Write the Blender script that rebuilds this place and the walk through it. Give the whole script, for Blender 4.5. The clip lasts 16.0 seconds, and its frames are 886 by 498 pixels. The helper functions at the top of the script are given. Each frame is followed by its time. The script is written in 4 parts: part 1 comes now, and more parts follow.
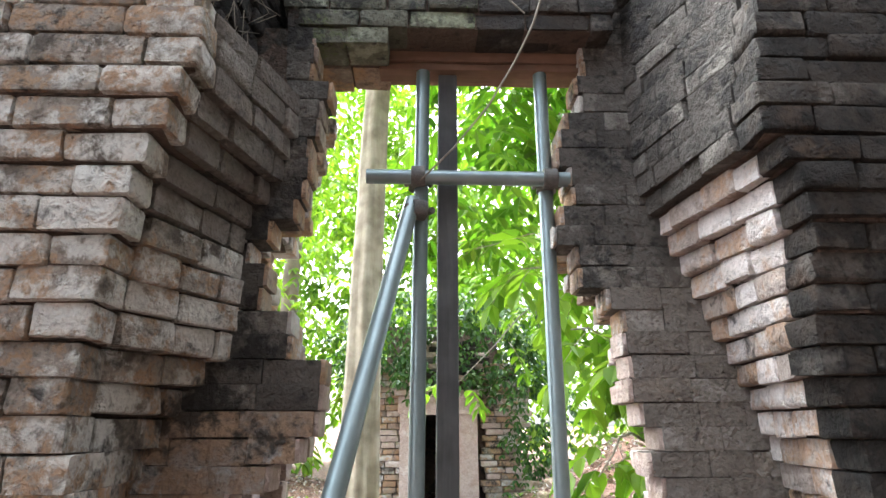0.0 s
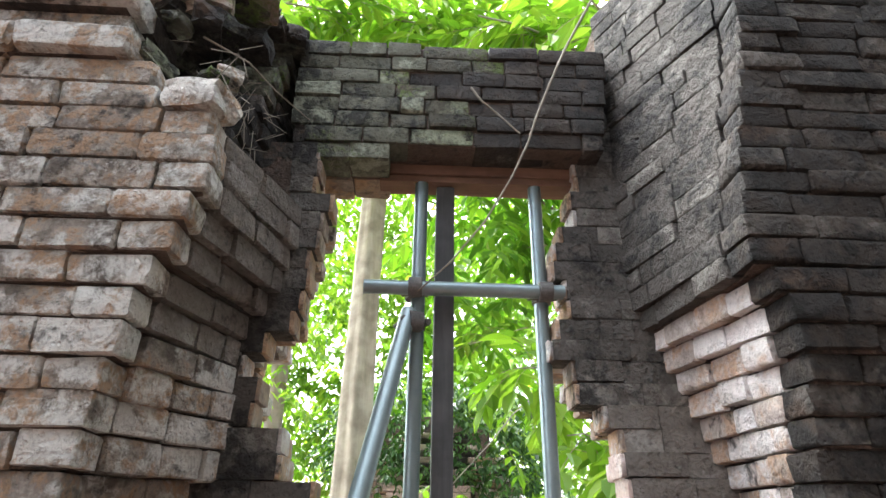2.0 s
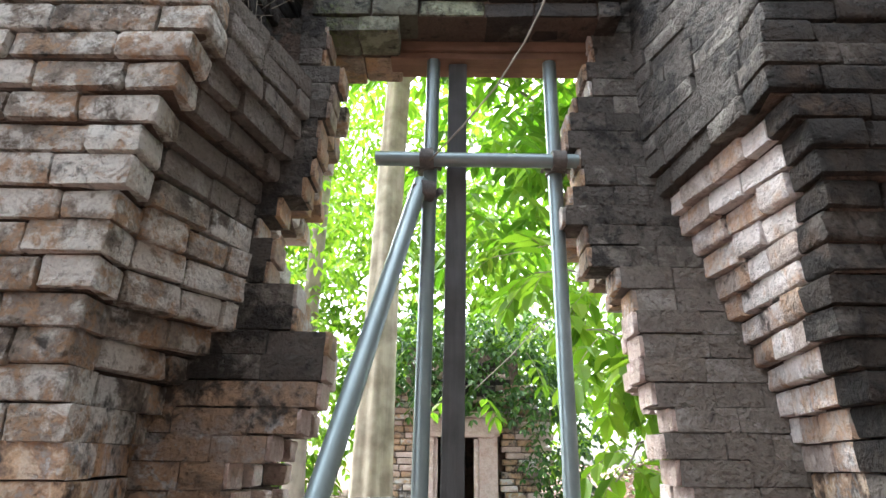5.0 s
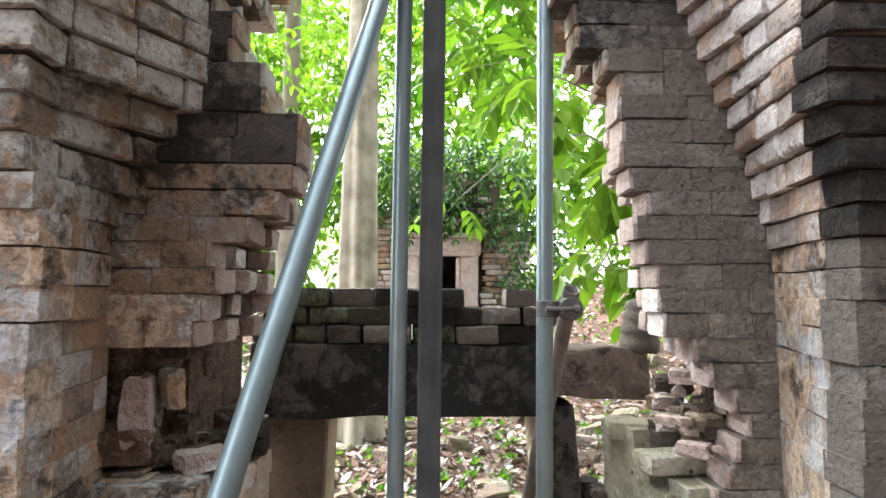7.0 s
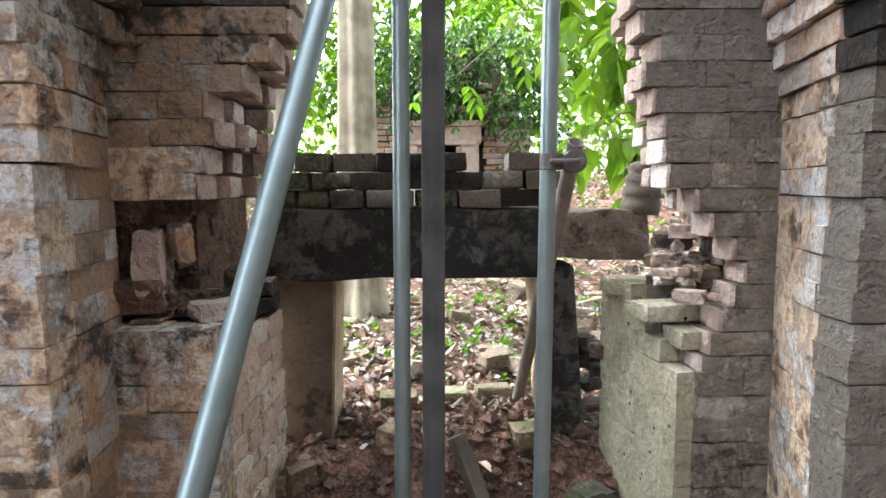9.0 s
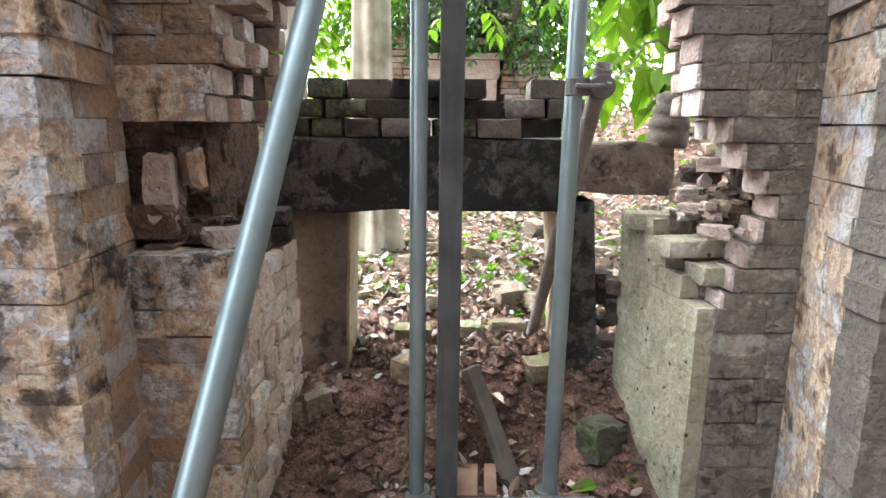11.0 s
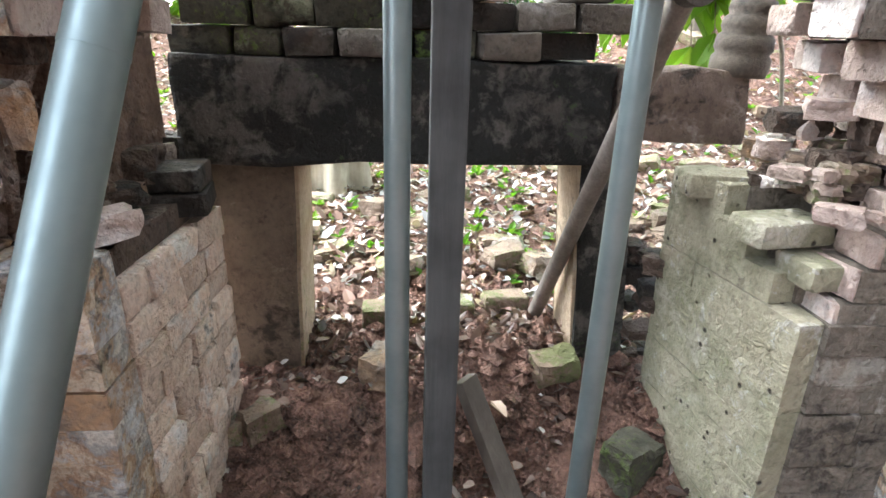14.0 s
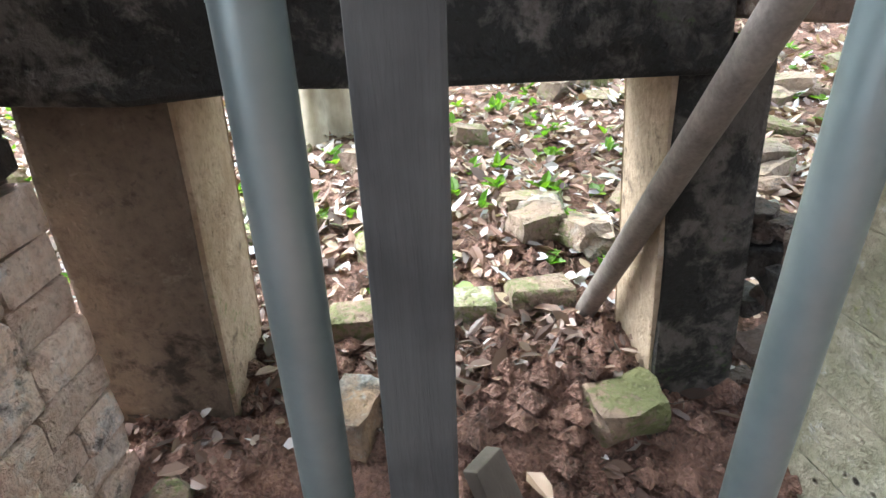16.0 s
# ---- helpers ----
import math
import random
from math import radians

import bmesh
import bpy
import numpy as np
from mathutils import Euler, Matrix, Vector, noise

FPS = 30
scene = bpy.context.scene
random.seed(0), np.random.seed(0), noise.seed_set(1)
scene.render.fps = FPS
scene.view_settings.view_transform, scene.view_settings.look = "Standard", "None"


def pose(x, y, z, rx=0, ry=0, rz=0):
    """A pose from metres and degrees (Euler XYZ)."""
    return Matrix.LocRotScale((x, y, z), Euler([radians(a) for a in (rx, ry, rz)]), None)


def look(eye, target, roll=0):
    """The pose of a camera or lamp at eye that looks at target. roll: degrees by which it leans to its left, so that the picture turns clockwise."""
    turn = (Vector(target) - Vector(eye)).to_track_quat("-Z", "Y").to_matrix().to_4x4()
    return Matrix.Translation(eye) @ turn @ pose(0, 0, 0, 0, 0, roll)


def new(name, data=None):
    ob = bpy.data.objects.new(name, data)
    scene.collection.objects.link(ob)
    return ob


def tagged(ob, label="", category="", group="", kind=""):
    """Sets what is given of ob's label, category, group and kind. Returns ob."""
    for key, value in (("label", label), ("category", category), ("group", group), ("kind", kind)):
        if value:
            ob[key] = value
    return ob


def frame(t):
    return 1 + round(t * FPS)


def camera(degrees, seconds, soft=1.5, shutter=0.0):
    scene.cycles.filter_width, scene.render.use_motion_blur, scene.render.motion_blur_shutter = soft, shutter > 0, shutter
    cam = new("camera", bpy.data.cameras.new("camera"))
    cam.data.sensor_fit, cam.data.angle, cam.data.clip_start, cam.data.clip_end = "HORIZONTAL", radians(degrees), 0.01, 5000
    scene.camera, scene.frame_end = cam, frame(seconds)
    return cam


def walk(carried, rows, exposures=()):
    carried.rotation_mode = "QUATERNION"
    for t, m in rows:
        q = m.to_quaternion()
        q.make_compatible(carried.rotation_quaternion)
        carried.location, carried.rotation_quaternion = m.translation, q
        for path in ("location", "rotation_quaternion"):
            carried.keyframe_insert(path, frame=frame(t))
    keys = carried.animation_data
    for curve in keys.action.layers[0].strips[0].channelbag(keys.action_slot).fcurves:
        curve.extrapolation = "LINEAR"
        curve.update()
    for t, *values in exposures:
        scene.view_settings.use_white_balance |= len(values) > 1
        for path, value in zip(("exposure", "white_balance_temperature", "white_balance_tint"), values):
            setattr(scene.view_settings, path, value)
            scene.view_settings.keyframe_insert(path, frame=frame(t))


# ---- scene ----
cam = camera(75.9, 16.0)
PATH = [
    (0, (-0.056, -0.05, 1.796), (0.014, 1.856, 2.395), -0.3),
    (0.5, (-0.062, -0.054, 1.813), (0.019, 1.84, 2.451), -0.1),
    (1, (-0.064, -0.065, 1.844), (0.04, 1.803, 2.551), 0.4),
    (1.5, (-0.079, -0.08, 1.871), (0.012, 1.76, 2.649), 0.4),
    (2, (-0.072, -0.104, 1.898), (0.019, 1.7, 2.756), 0.4),
    (2.5, (-0.076, -0.122, 1.919), (0.014, 1.657, 2.828), -0.2),
    (3, (-0.079, -0.124, 1.916), (0.03, 1.64, 2.854), -0.1),
    (5.5, (0.025, 0.047, 1.569), (-0.004, 1.961, 2.149), 0.8),
    (6, (0.036, 0.066, 1.551), (0.041, 2.018, 1.99), 0.1),
    (6.5, (0.031, 0.074, 1.533), (0.062, 2.051, 1.831), 0.1),
    (7, (0.022, 0.085, 1.49), (0.068, 2.08, 1.63), 0.3),
    (7.5, (0.015, 0.086, 1.442), (0.062, 2.084, 1.504), 0.0),
    (8, (0.014, 0.083, 1.414), (0.068, 2.081, 1.37), -0.1),
    (8.5, (0.018, 0.087, 1.374), (0.075, 2.08, 1.226), 0.2),
    (9, (0.012, 0.087, 1.35), (0.058, 2.075, 1.137), -0.4),
    (9.5, (0.006, 0.082, 1.317), (0.026, 2.058, 1.008), -0.3),
    (10, (0.0, 0.074, 1.306), (-0.007, 2.046, 0.971), -0.4),
    (12.5, (0.016, 0.304, 1.32), (0.042, 2.219, 0.745), 1.3),
    (13, (0.023, 0.389, 1.315), (0.036, 2.299, 0.722), 0.6),
    (13.5, (-0.029, 0.59, 1.327), (0.004, 2.487, 0.693), -0.0),
    (14, (-0.053, 0.769, 1.346), (0.064, 2.631, 0.625), 1.3),
    (14.5, (0.007, 0.988, 1.307), (0.131, 2.827, 0.531), 1.7),
    (15, (0.026, 1.179, 1.261), (0.053, 2.993, 0.418), -0.1),
    (15.5, (0.016, 1.348, 1.208), (0.143, 3.165, 0.38), 0.4),
    (16, (0.045, 1.453, 1.162), (0.067, 3.237, 0.258), -2.3),
]
walk(cam, [(t, look(eye, target, roll)) for t, eye, target, roll in PATH], [(0, 3.18, 6200, 7), (7, 3.15, 6200, 7), (10, 3.35, 6200, 7), (12.5, 3.55, 6150, 7), (16, 3.4, 6050, 7)])

# ---- world, sun ----
world = bpy.data.worlds.new("overcast_sky")
scene.world = world
world.use_nodes = True
wn = world.node_tree
sky = wn.nodes.new("ShaderNodeTexSky")
sky.sky_type = "NISHITA"
sky.sun_disc = False
sky.sun_elevation = radians(60)
sky.sun_rotation = radians(-45)
sky.air_density = 1.0
sky.dust_density = 4.0
sky.ozone_density = 1.0
pale = wn.nodes.new("ShaderNodeHueSaturation")
pale.inputs["Saturation"].default_value = 0.3
wn.links.new(sky.outputs[0], pale.inputs["Color"])
wn.links.new(pale.outputs[0], wn.nodes["Background"].inputs[0])
wn.nodes["Background"].inputs[1].default_value = 0.15
sun_data = bpy.data.lights.new("sun", "SUN")
sun_data.energy, sun_data.angle, sun_data.color = 1.5, radians(60), (1.0, 0.98, 0.95)
sun = new("sun", sun_data)
sun.matrix_world = look((-3.6, 3.6, 9.0), (0, 0, 0))


# ---- materials ----
def ramp(nt, fac, stops):
    n = nt.nodes.new("ShaderNodeValToRGB")
    els = n.color_ramp.elements
    while len(els) < len(stops):
        els.new(0.5)
    for e, (p, c) in zip(els, stops):
        e.position, e.color = p, (*c, 1)
    nt.links.new(fac, n.inputs[0])
    return n.outputs[0]


def noise_tex(nt, vec, scale, detail=4, rough=0.55, dist=0.0):
    n = nt.nodes.new("ShaderNodeTexNoise")
    n.inputs["Scale"].default_value, n.inputs["Detail"].default_value = scale, detail
    n.inputs["Roughness"].default_value, n.inputs["Distortion"].default_value = rough, dist
    if vec is not None:
        nt.links.new(vec, n.inputs["Vector"])
    return n.outputs["Fac"]


def mixc(nt, fac, a, b, mode="MIX"):
    n = nt.nodes.new("ShaderNodeMix")
    n.data_type, n.blend_type = "RGBA", mode
    for val, sock in ((fac, n.inputs[0]), (a, n.inputs[6]), (b, n.inputs[7])):
        if isinstance(val, (int, float)):
            sock.default_value = val
        elif isinstance(val, tuple):
            sock.default_value = (*val, 1)
        else:
            nt.links.new(val, sock)
    return n.outputs[2]


def mathn(nt, op, a, b=0.0, clamp=False):
    n = nt.nodes.new("ShaderNodeMath")
    n.operation, n.use_clamp = op, clamp
    for val, sock in ((a, n.inputs[0]), (b, n.inputs[1])):
        if isinstance(val, (int, float)):
            sock.default_value = val
        else:
            nt.links.new(val, sock)
    return n.outputs[0]


def base_mat(name, rough=0.85):
    m = bpy.data.materials.new(name)
    m.use_nodes = True
    nt = m.node_tree
    p = nt.nodes["Principled BSDF"]
    p.inputs["Roughness"].default_value = rough
    geo = nt.nodes.new("ShaderNodeNewGeometry")
    return m, nt, p, geo.outputs["Position"]


def bump(nt, p, height, strength, dist):
    b = nt.nodes.new("ShaderNodeBump")
    b.inputs["Strength"].default_value, b.inputs["Distance"].default_value = strength, dist
    nt.links.new(height, b.inputs["Height"])
    nt.links.new(b.outputs[0], p.inputs["Normal"])


def masonry(name, tones, lichen, lichen_at, mould, mould_at, moss, moss_at, rel=0.012, share=0.45, patch_scale=5.5, pitted=0.0):
    """Weathered fired brick: a tone per brick and per patch, pale lichen, black mould and green moss in patches of their own.
    share: how much of the tone goes brick by brick; pitted: how many open holes the face has."""
    m, nt, p, pos = base_mat(name, 0.9)
    info = nt.nodes.new("ShaderNodeObjectInfo")
    rnd1 = info.outputs["Random"]
    rnd2 = mathn(nt, "FRACT", mathn(nt, "MULTIPLY", rnd1, 17.31))
    grain = noise_tex(nt, pos, 60, 5, 0.65)
    mid = noise_tex(nt, pos, 15, 5, 0.62, 0.5)
    big = noise_tex(nt, pos, 2.6, 4, 0.6, 0.3)
    blot = noise_tex(nt, pos, 8.5, 6, 0.66, 0.3)
    fine = noise_tex(nt, pos, 27, 6, 0.7, 0.5)
    patch = ramp(nt, noise_tex(nt, pos, patch_scale, 6, 0.66, 0.15), [(0.36, (0, 0, 0)), (0.64, (1, 1, 1))])
    shifted = mathn(nt, "ADD", mathn(nt, "MULTIPLY", rnd1, share), mathn(nt, "MULTIPLY", patch, 1 - share))
    col = ramp(nt, shifted, [(i / (len(tones) - 1), c) for i, c in enumerate(tones)])
    lf = mathn(nt, "ADD", mathn(nt, "MULTIPLY", blot, 0.55), mathn(nt, "ADD", mathn(nt, "MULTIPLY", fine, 0.45 - share * 0.5), mathn(nt, "MULTIPLY", rnd2, share * 0.5)))
    lm = ramp(nt, lf, [(lichen_at, (0, 0, 0)), (lichen_at + 0.07, (1, 1, 1))])
    col = mixc(nt, mathn(nt, "MULTIPLY", lm, 0.85), col, lichen)
    mf = mathn(nt, "ADD", mathn(nt, "MULTIPLY", big, 0.45), mathn(nt, "ADD", mathn(nt, "MULTIPLY", mid, 0.3), mathn(nt, "MULTIPLY", fine, 0.25)))
    mm = ramp(nt, mf, [(mould_at, (0, 0, 0)), (mould_at + 0.06, (1, 1, 1))])
    col = mixc(nt, mathn(nt, "MULTIPLY", mm, 0.9), col, mould)
    gf = mathn(nt, "ADD", mathn(nt, "MULTIPLY", noise_tex(nt, pos, 3.4, 5, 0.7), 0.6), mathn(nt, "MULTIPLY", grain, 0.4))
    gm = ramp(nt, gf, [(moss_at, (0, 0, 0)), (moss_at + 0.06, (1, 1, 1))])
    col = mixc(nt, mathn(nt, "MULTIPLY", gm, 0.75), col, moss)
    col = mixc(nt, 0.45, col, ramp(nt, grain, [(0.3, (0.35, 0.33, 0.32)), (0.46, (0.9, 0.89, 0.88)), (0.7, (1.2, 1.19, 1.17))]), "MULTIPLY")
    col = mixc(nt, min(1.0, share * 1.8), col, ramp(nt, rnd2, [(0, (0.72, 0.71, 0.7)), (0.5, (1, 1, 1)), (1, (1.15, 1.14, 1.12))]), "MULTIPLY")
    pits = nt.nodes.new("ShaderNodeTexVoronoi")
    pits.inputs["Scale"].default_value = 24 if pitted else 38
    nt.links.new(pos, pits.inputs["Vector"])
    pit = ramp(nt, pits.outputs["Distance"], [(0.1, (0, 0, 0)), (0.2, (1, 1, 1))])
    if pitted:
        keep = ramp(nt, noise_tex(nt, pos, 7, 3), [(0.62 - pitted, (1, 1, 1)), (0.66 - pitted, (0, 0, 0))])
        pit = mixc(nt, 1.0, pit, keep, "SCREEN")
        col = mixc(nt, pit, (0.05, 0.04, 0.03), col)
    nt.links.new(col, p.inputs["Base Color"])
    hgt = mathn(nt, "ADD", mathn(nt, "MULTIPLY", mid, 1.0), mathn(nt, "ADD", mathn(nt, "MULTIPLY", grain, 0.45), mathn(nt, "MULTIPLY", pit, 0.6 if pitted else 0.2)))
    bump(nt, p, hgt, 1.0, rel * 2.2)
    return m


MOULD, MOSS = (0.03, 0.028, 0.025), (0.12, 0.15, 0.05)
M_BRICK = masonry("weathered_brick", [(0.07, 0.06, 0.05), (0.17, 0.145, 0.12), (0.3, 0.265, 0.225), (0.36, 0.24, 0.15), (0.25, 0.22, 0.19), (0.38, 0.335, 0.285)], (0.6, 0.595, 0.56), 0.485, MOULD, 0.535, MOSS, 0.64, 0.014, 0.2, 8.0)
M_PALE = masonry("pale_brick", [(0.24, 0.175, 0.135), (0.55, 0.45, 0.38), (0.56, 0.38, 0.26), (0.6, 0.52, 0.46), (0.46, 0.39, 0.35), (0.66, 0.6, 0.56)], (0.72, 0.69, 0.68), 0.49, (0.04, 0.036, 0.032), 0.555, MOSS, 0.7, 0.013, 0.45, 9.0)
M_WORN = masonry("worn_orange_brick", [(0.07, 0.05, 0.038), (0.27, 0.19, 0.135), (0.56, 0.39, 0.25), (0.66, 0.56, 0.44), (0.44, 0.29, 0.19), (0.36, 0.35, 0.34), (0.68, 0.63, 0.57), (0.2, 0.145, 0.105)], (0.62, 0.64, 0.67), 0.525, (0.04, 0.034, 0.029), 0.525, MOSS, 0.67, 0.012, 0.12, 5.0)
M_WARM = masonry("warm_brick", [(0.16, 0.12, 0.096), (0.368, 0.28, 0.224), (0.464, 0.296, 0.176), (0.272, 0.224, 0.192), (0.48, 0.4, 0.336)], (0.512, 0.504, 0.496), 0.53, (0.032, 0.028, 0.024), 0.53, MOSS, 0.68)
M_ERODED_LIT = masonry("eroded_pink_brick_lit", [(0.26, 0.18, 0.135), (0.64, 0.47, 0.37), (0.76, 0.62, 0.52), (0.66, 0.48, 0.37), (0.78, 0.68, 0.6)], (0.72, 0.68, 0.65), 0.54, (0.07, 0.055, 0.045), 0.56, MOSS, 0.7, 0.015, 0.3, 6.0)
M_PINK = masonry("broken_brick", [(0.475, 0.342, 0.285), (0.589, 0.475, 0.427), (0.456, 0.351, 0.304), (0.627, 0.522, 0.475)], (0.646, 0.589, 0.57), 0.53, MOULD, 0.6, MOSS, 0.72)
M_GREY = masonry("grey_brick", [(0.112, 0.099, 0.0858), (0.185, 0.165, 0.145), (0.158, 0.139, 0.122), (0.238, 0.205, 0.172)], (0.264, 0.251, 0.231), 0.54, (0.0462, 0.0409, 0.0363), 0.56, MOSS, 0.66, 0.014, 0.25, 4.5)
M_DUN = masonry("dun_brick", [(0.1, 0.085, 0.07), (0.24, 0.205, 0.17), (0.17, 0.145, 0.12), (0.34, 0.29, 0.24)], (0.4, 0.375, 0.34), 0.55, (0.045, 0.038, 0.032), 0.53, MOSS, 0.66, 0.018, 0.2, 6.0)
M_BLACK = masonry("near_black_brick", [(0.024, 0.0202, 0.0178), (0.0408, 0.0317, 0.025), (0.0216, 0.0202, 0.0192), (0.072, 0.048, 0.0336)], (0.096, 0.0864, 0.0768), 0.57, (0.00576, 0.00528, 0.0048), 0.5, MOSS, 0.68)
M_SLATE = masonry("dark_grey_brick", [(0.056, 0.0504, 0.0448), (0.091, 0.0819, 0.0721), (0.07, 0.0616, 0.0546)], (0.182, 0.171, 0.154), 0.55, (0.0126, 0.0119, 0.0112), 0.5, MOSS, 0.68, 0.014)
M_MOSSY = masonry("mossy_brick", [(0.04, 0.0416, 0.032), (0.096, 0.092, 0.068), (0.06, 0.0592, 0.0448), (0.16, 0.136, 0.096)], (0.272, 0.304, 0.216), 0.56, (0.0096, 0.0104, 0.0088), 0.49, (0.11, 0.165, 0.04), 0.53)
M_LICHEN = masonry("lichen_covered_brick", [(0.066, 0.0693, 0.0495), (0.132, 0.135, 0.099), (0.0924, 0.0924, 0.0726)], (0.277, 0.304, 0.238), 0.53, (0.0132, 0.0139, 0.0119), 0.5, (0.0924, 0.119, 0.0462), 0.58)
M_CREAM = masonry("limewashed_brick", [(0.328, 0.303, 0.213), (0.41, 0.377, 0.279), (0.295, 0.287, 0.197), (0.476, 0.443, 0.361)], (0.558, 0.549, 0.517), 0.56, (0.131, 0.123, 0.0902), 0.57, (0.213, 0.23, 0.0902), 0.575, 0.012, 0.05, 4.0, 0.1)
M_TAN = masonry("dark_tan_brick", [(0.07, 0.055, 0.045), (0.2, 0.145, 0.105), (0.34, 0.235, 0.155), (0.26, 0.19, 0.14), (0.3, 0.28, 0.26)], (0.4, 0.42, 0.43), 0.55, (0.03, 0.027, 0.024), 0.52, MOSS, 0.67, 0.012, 0.1, 4.5)
M_CLAY = masonry("red_clay_core", [(0.09, 0.055, 0.04), (0.22, 0.14, 0.105), (0.15, 0.095, 0.07), (0.32, 0.22, 0.17)], (0.42, 0.34, 0.3), 0.6, (0.03, 0.022, 0.018), 0.54, MOSS, 0.72, 0.025, 0.5, 9.0)
M_CORE = masonry("clay_mortar", [(0.07, 0.05, 0.04), (0.13, 0.09, 0.07), (0.1, 0.075, 0.06)], (0.25, 0.2, 0.17), 0.62, MOULD, 0.5, MOSS, 0.7, 0.02)
M_STONE = masonry("dark_sandstone", [(0.06, 0.056, 0.053), (0.12, 0.11, 0.1), (0.085, 0.078, 0.072)], (0.34, 0.32, 0.3), 0.575, (0.007, 0.008, 0.008), 0.455, (0.05, 0.08, 0.03), 0.58, 0.008, 0.15, 4.0)
M_REDSTONE = masonry("brown_broken_sandstone", [(0.12, 0.085, 0.07), (0.2, 0.15, 0.125), (0.16, 0.12, 0.1)], (0.34, 0.29, 0.26), 0.57, (0.02, 0.017, 0.015), 0.52, MOSS, 0.72, 0.01, 0.2, 6.0)
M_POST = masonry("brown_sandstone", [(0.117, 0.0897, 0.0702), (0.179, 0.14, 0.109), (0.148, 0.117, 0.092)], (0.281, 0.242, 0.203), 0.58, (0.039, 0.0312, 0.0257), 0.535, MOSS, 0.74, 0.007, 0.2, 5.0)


def metal_mat():
    m, nt, p, pos = base_mat("galvanised_steel", 0.5)
    a, b = noise_tex(nt, pos, 9, 4), noise_tex(nt, pos, 70, 4)
    nt.links.new(mixc(nt, a, (0.17, 0.22, 0.23), (0.33, 0.4, 0.41)), p.inputs["Base Color"])
    p.inputs["Metallic"].default_value = 0.65
    nt.links.new(ramp(nt, b, [(0.3, (0.32, 0.32, 0.32)), (0.7, (0.5, 0.5, 0.5))]), p.inputs["Roughness"])
    bump(nt, p, b, 0.15, 0.001)
    return m


def wood_mat(name, dark, light, stretch=(40, 40, 3)):
    m, nt, p, pos = base_mat(name, 0.8)
    mp = nt.nodes.new("ShaderNodeMapping")
    mp.inputs["Scale"].default_value = stretch
    nt.links.new(pos, mp.inputs["Vector"])
    g = noise_tex(nt, mp.outputs[0], 1.0, 5, 0.65, 0.3)
    s = noise_tex(nt, pos, 6, 4)
    col = mixc(nt, g, dark, light)
    col = mixc(nt, mathn(nt, "MULTIPLY", ramp(nt, s, [(0.4, (0, 0, 0)), (0.65, (1, 1, 1))]), 0.55), col, tuple(c * 0.5 for c in dark))
    nt.links.new(col, p.inputs["Base Color"])
    bump(nt, p, g, 0.7, 0.006)
    return m


def rough_mat(name, c1, c2, scale, rel, rough=0.9, rnd=False):
    m, nt, p, pos = base_mat(name, rough)
    a, b = noise_tex(nt, pos, scale, 5, 0.65), noise_tex(nt, pos, scale * 7, 4, 0.6)
    f = ramp(nt, mathn(nt, "ADD", mathn(nt, "MULTIPLY", a, 0.6), mathn(nt, "MULTIPLY", b, 0.4)), [(0.35, (0, 0, 0)), (0.65, (1, 1, 1))])
    nt.links.new(mixc(nt, f, c1, c2), p.inputs["Base Color"])
    bump(nt, p, mathn(nt, "ADD", a, mathn(nt, "MULTIPLY", b, 0.5)), 0.9, rel)
    return m


def leaf_mat(name, stops, trans=0.45):
    m, nt, p, pos = base_mat(name, 0.45)
    geo = nt.nodes.new("ShaderNodeNewGeometry")
    col = ramp(nt, geo.outputs["Random Per Island"], stops)
    nt.links.new(col, p.inputs["Base Color"])
    tr = nt.nodes.new("ShaderNodeBsdfTranslucent")
    nt.links.new(mixc(nt, 1.0, col, (1.1, 1.25, 0.5), "MULTIPLY"), tr.inputs[0])
    mx = nt.nodes.new("ShaderNodeMixShader")
    mx.inputs[0].default_value = trans
    nt.links.new(p.outputs[0], mx.inputs[1])
    nt.links.new(tr.outputs[0], mx.inputs[2])
    nt.links.new(mx.outputs[0], nt.nodes["Material Output"].inputs[0])
    return m


M_STEEL = metal_mat()
M_RUST = rough_mat("dull_cast_steel", (0.05, 0.047, 0.045), (0.16, 0.15, 0.14), 40, 0.002, 0.6)
M_DULL = rough_mat("dull_brown_steel", (0.13, 0.11, 0.098), (0.26, 0.23, 0.205), 18, 0.002, 0.55)
M_TIMBER = wood_mat("grey_timber", (0.036, 0.037, 0.038), (0.12, 0.122, 0.12))
M_BOARD = wood_mat("grey_brown_board", (0.09, 0.075, 0.065), (0.2, 0.17, 0.145))
M_PLANK = wood_mat("brown_plank", (0.14, 0.075, 0.05), (0.28, 0.16, 0.11), (3, 40, 40))
M_SOIL = rough_mat("red_soil", (0.03, 0.015, 0.011), (0.32, 0.18, 0.135), 13, 0.06)
M_BARK = wood_mat("pale_bark", (0.2, 0.16, 0.1), (0.66, 0.61, 0.48), (16, 16, 1.2))
M_BARK2 = wood_mat("grey_bark", (0.16, 0.13, 0.1), (0.3, 0.26, 0.21), (18, 18, 2.5))
M_TWIG = rough_mat("grey_vine", (0.16, 0.14, 0.11), (0.32, 0.28, 0.23), 30, 0.002)
M_LEAF = leaf_mat("broad_leaf", [(0, (0.06, 0.15, 0.012)), (0.5, (0.11, 0.24, 0.02)), (1, (0.2, 0.34, 0.035))], 0.5)
M_LEAF_DARK = leaf_mat("dark_leaf", [(0, (0.02, 0.065, 0.012)), (0.5, (0.045, 0.11, 0.02)), (1, (0.09, 0.18, 0.03))], 0.4)
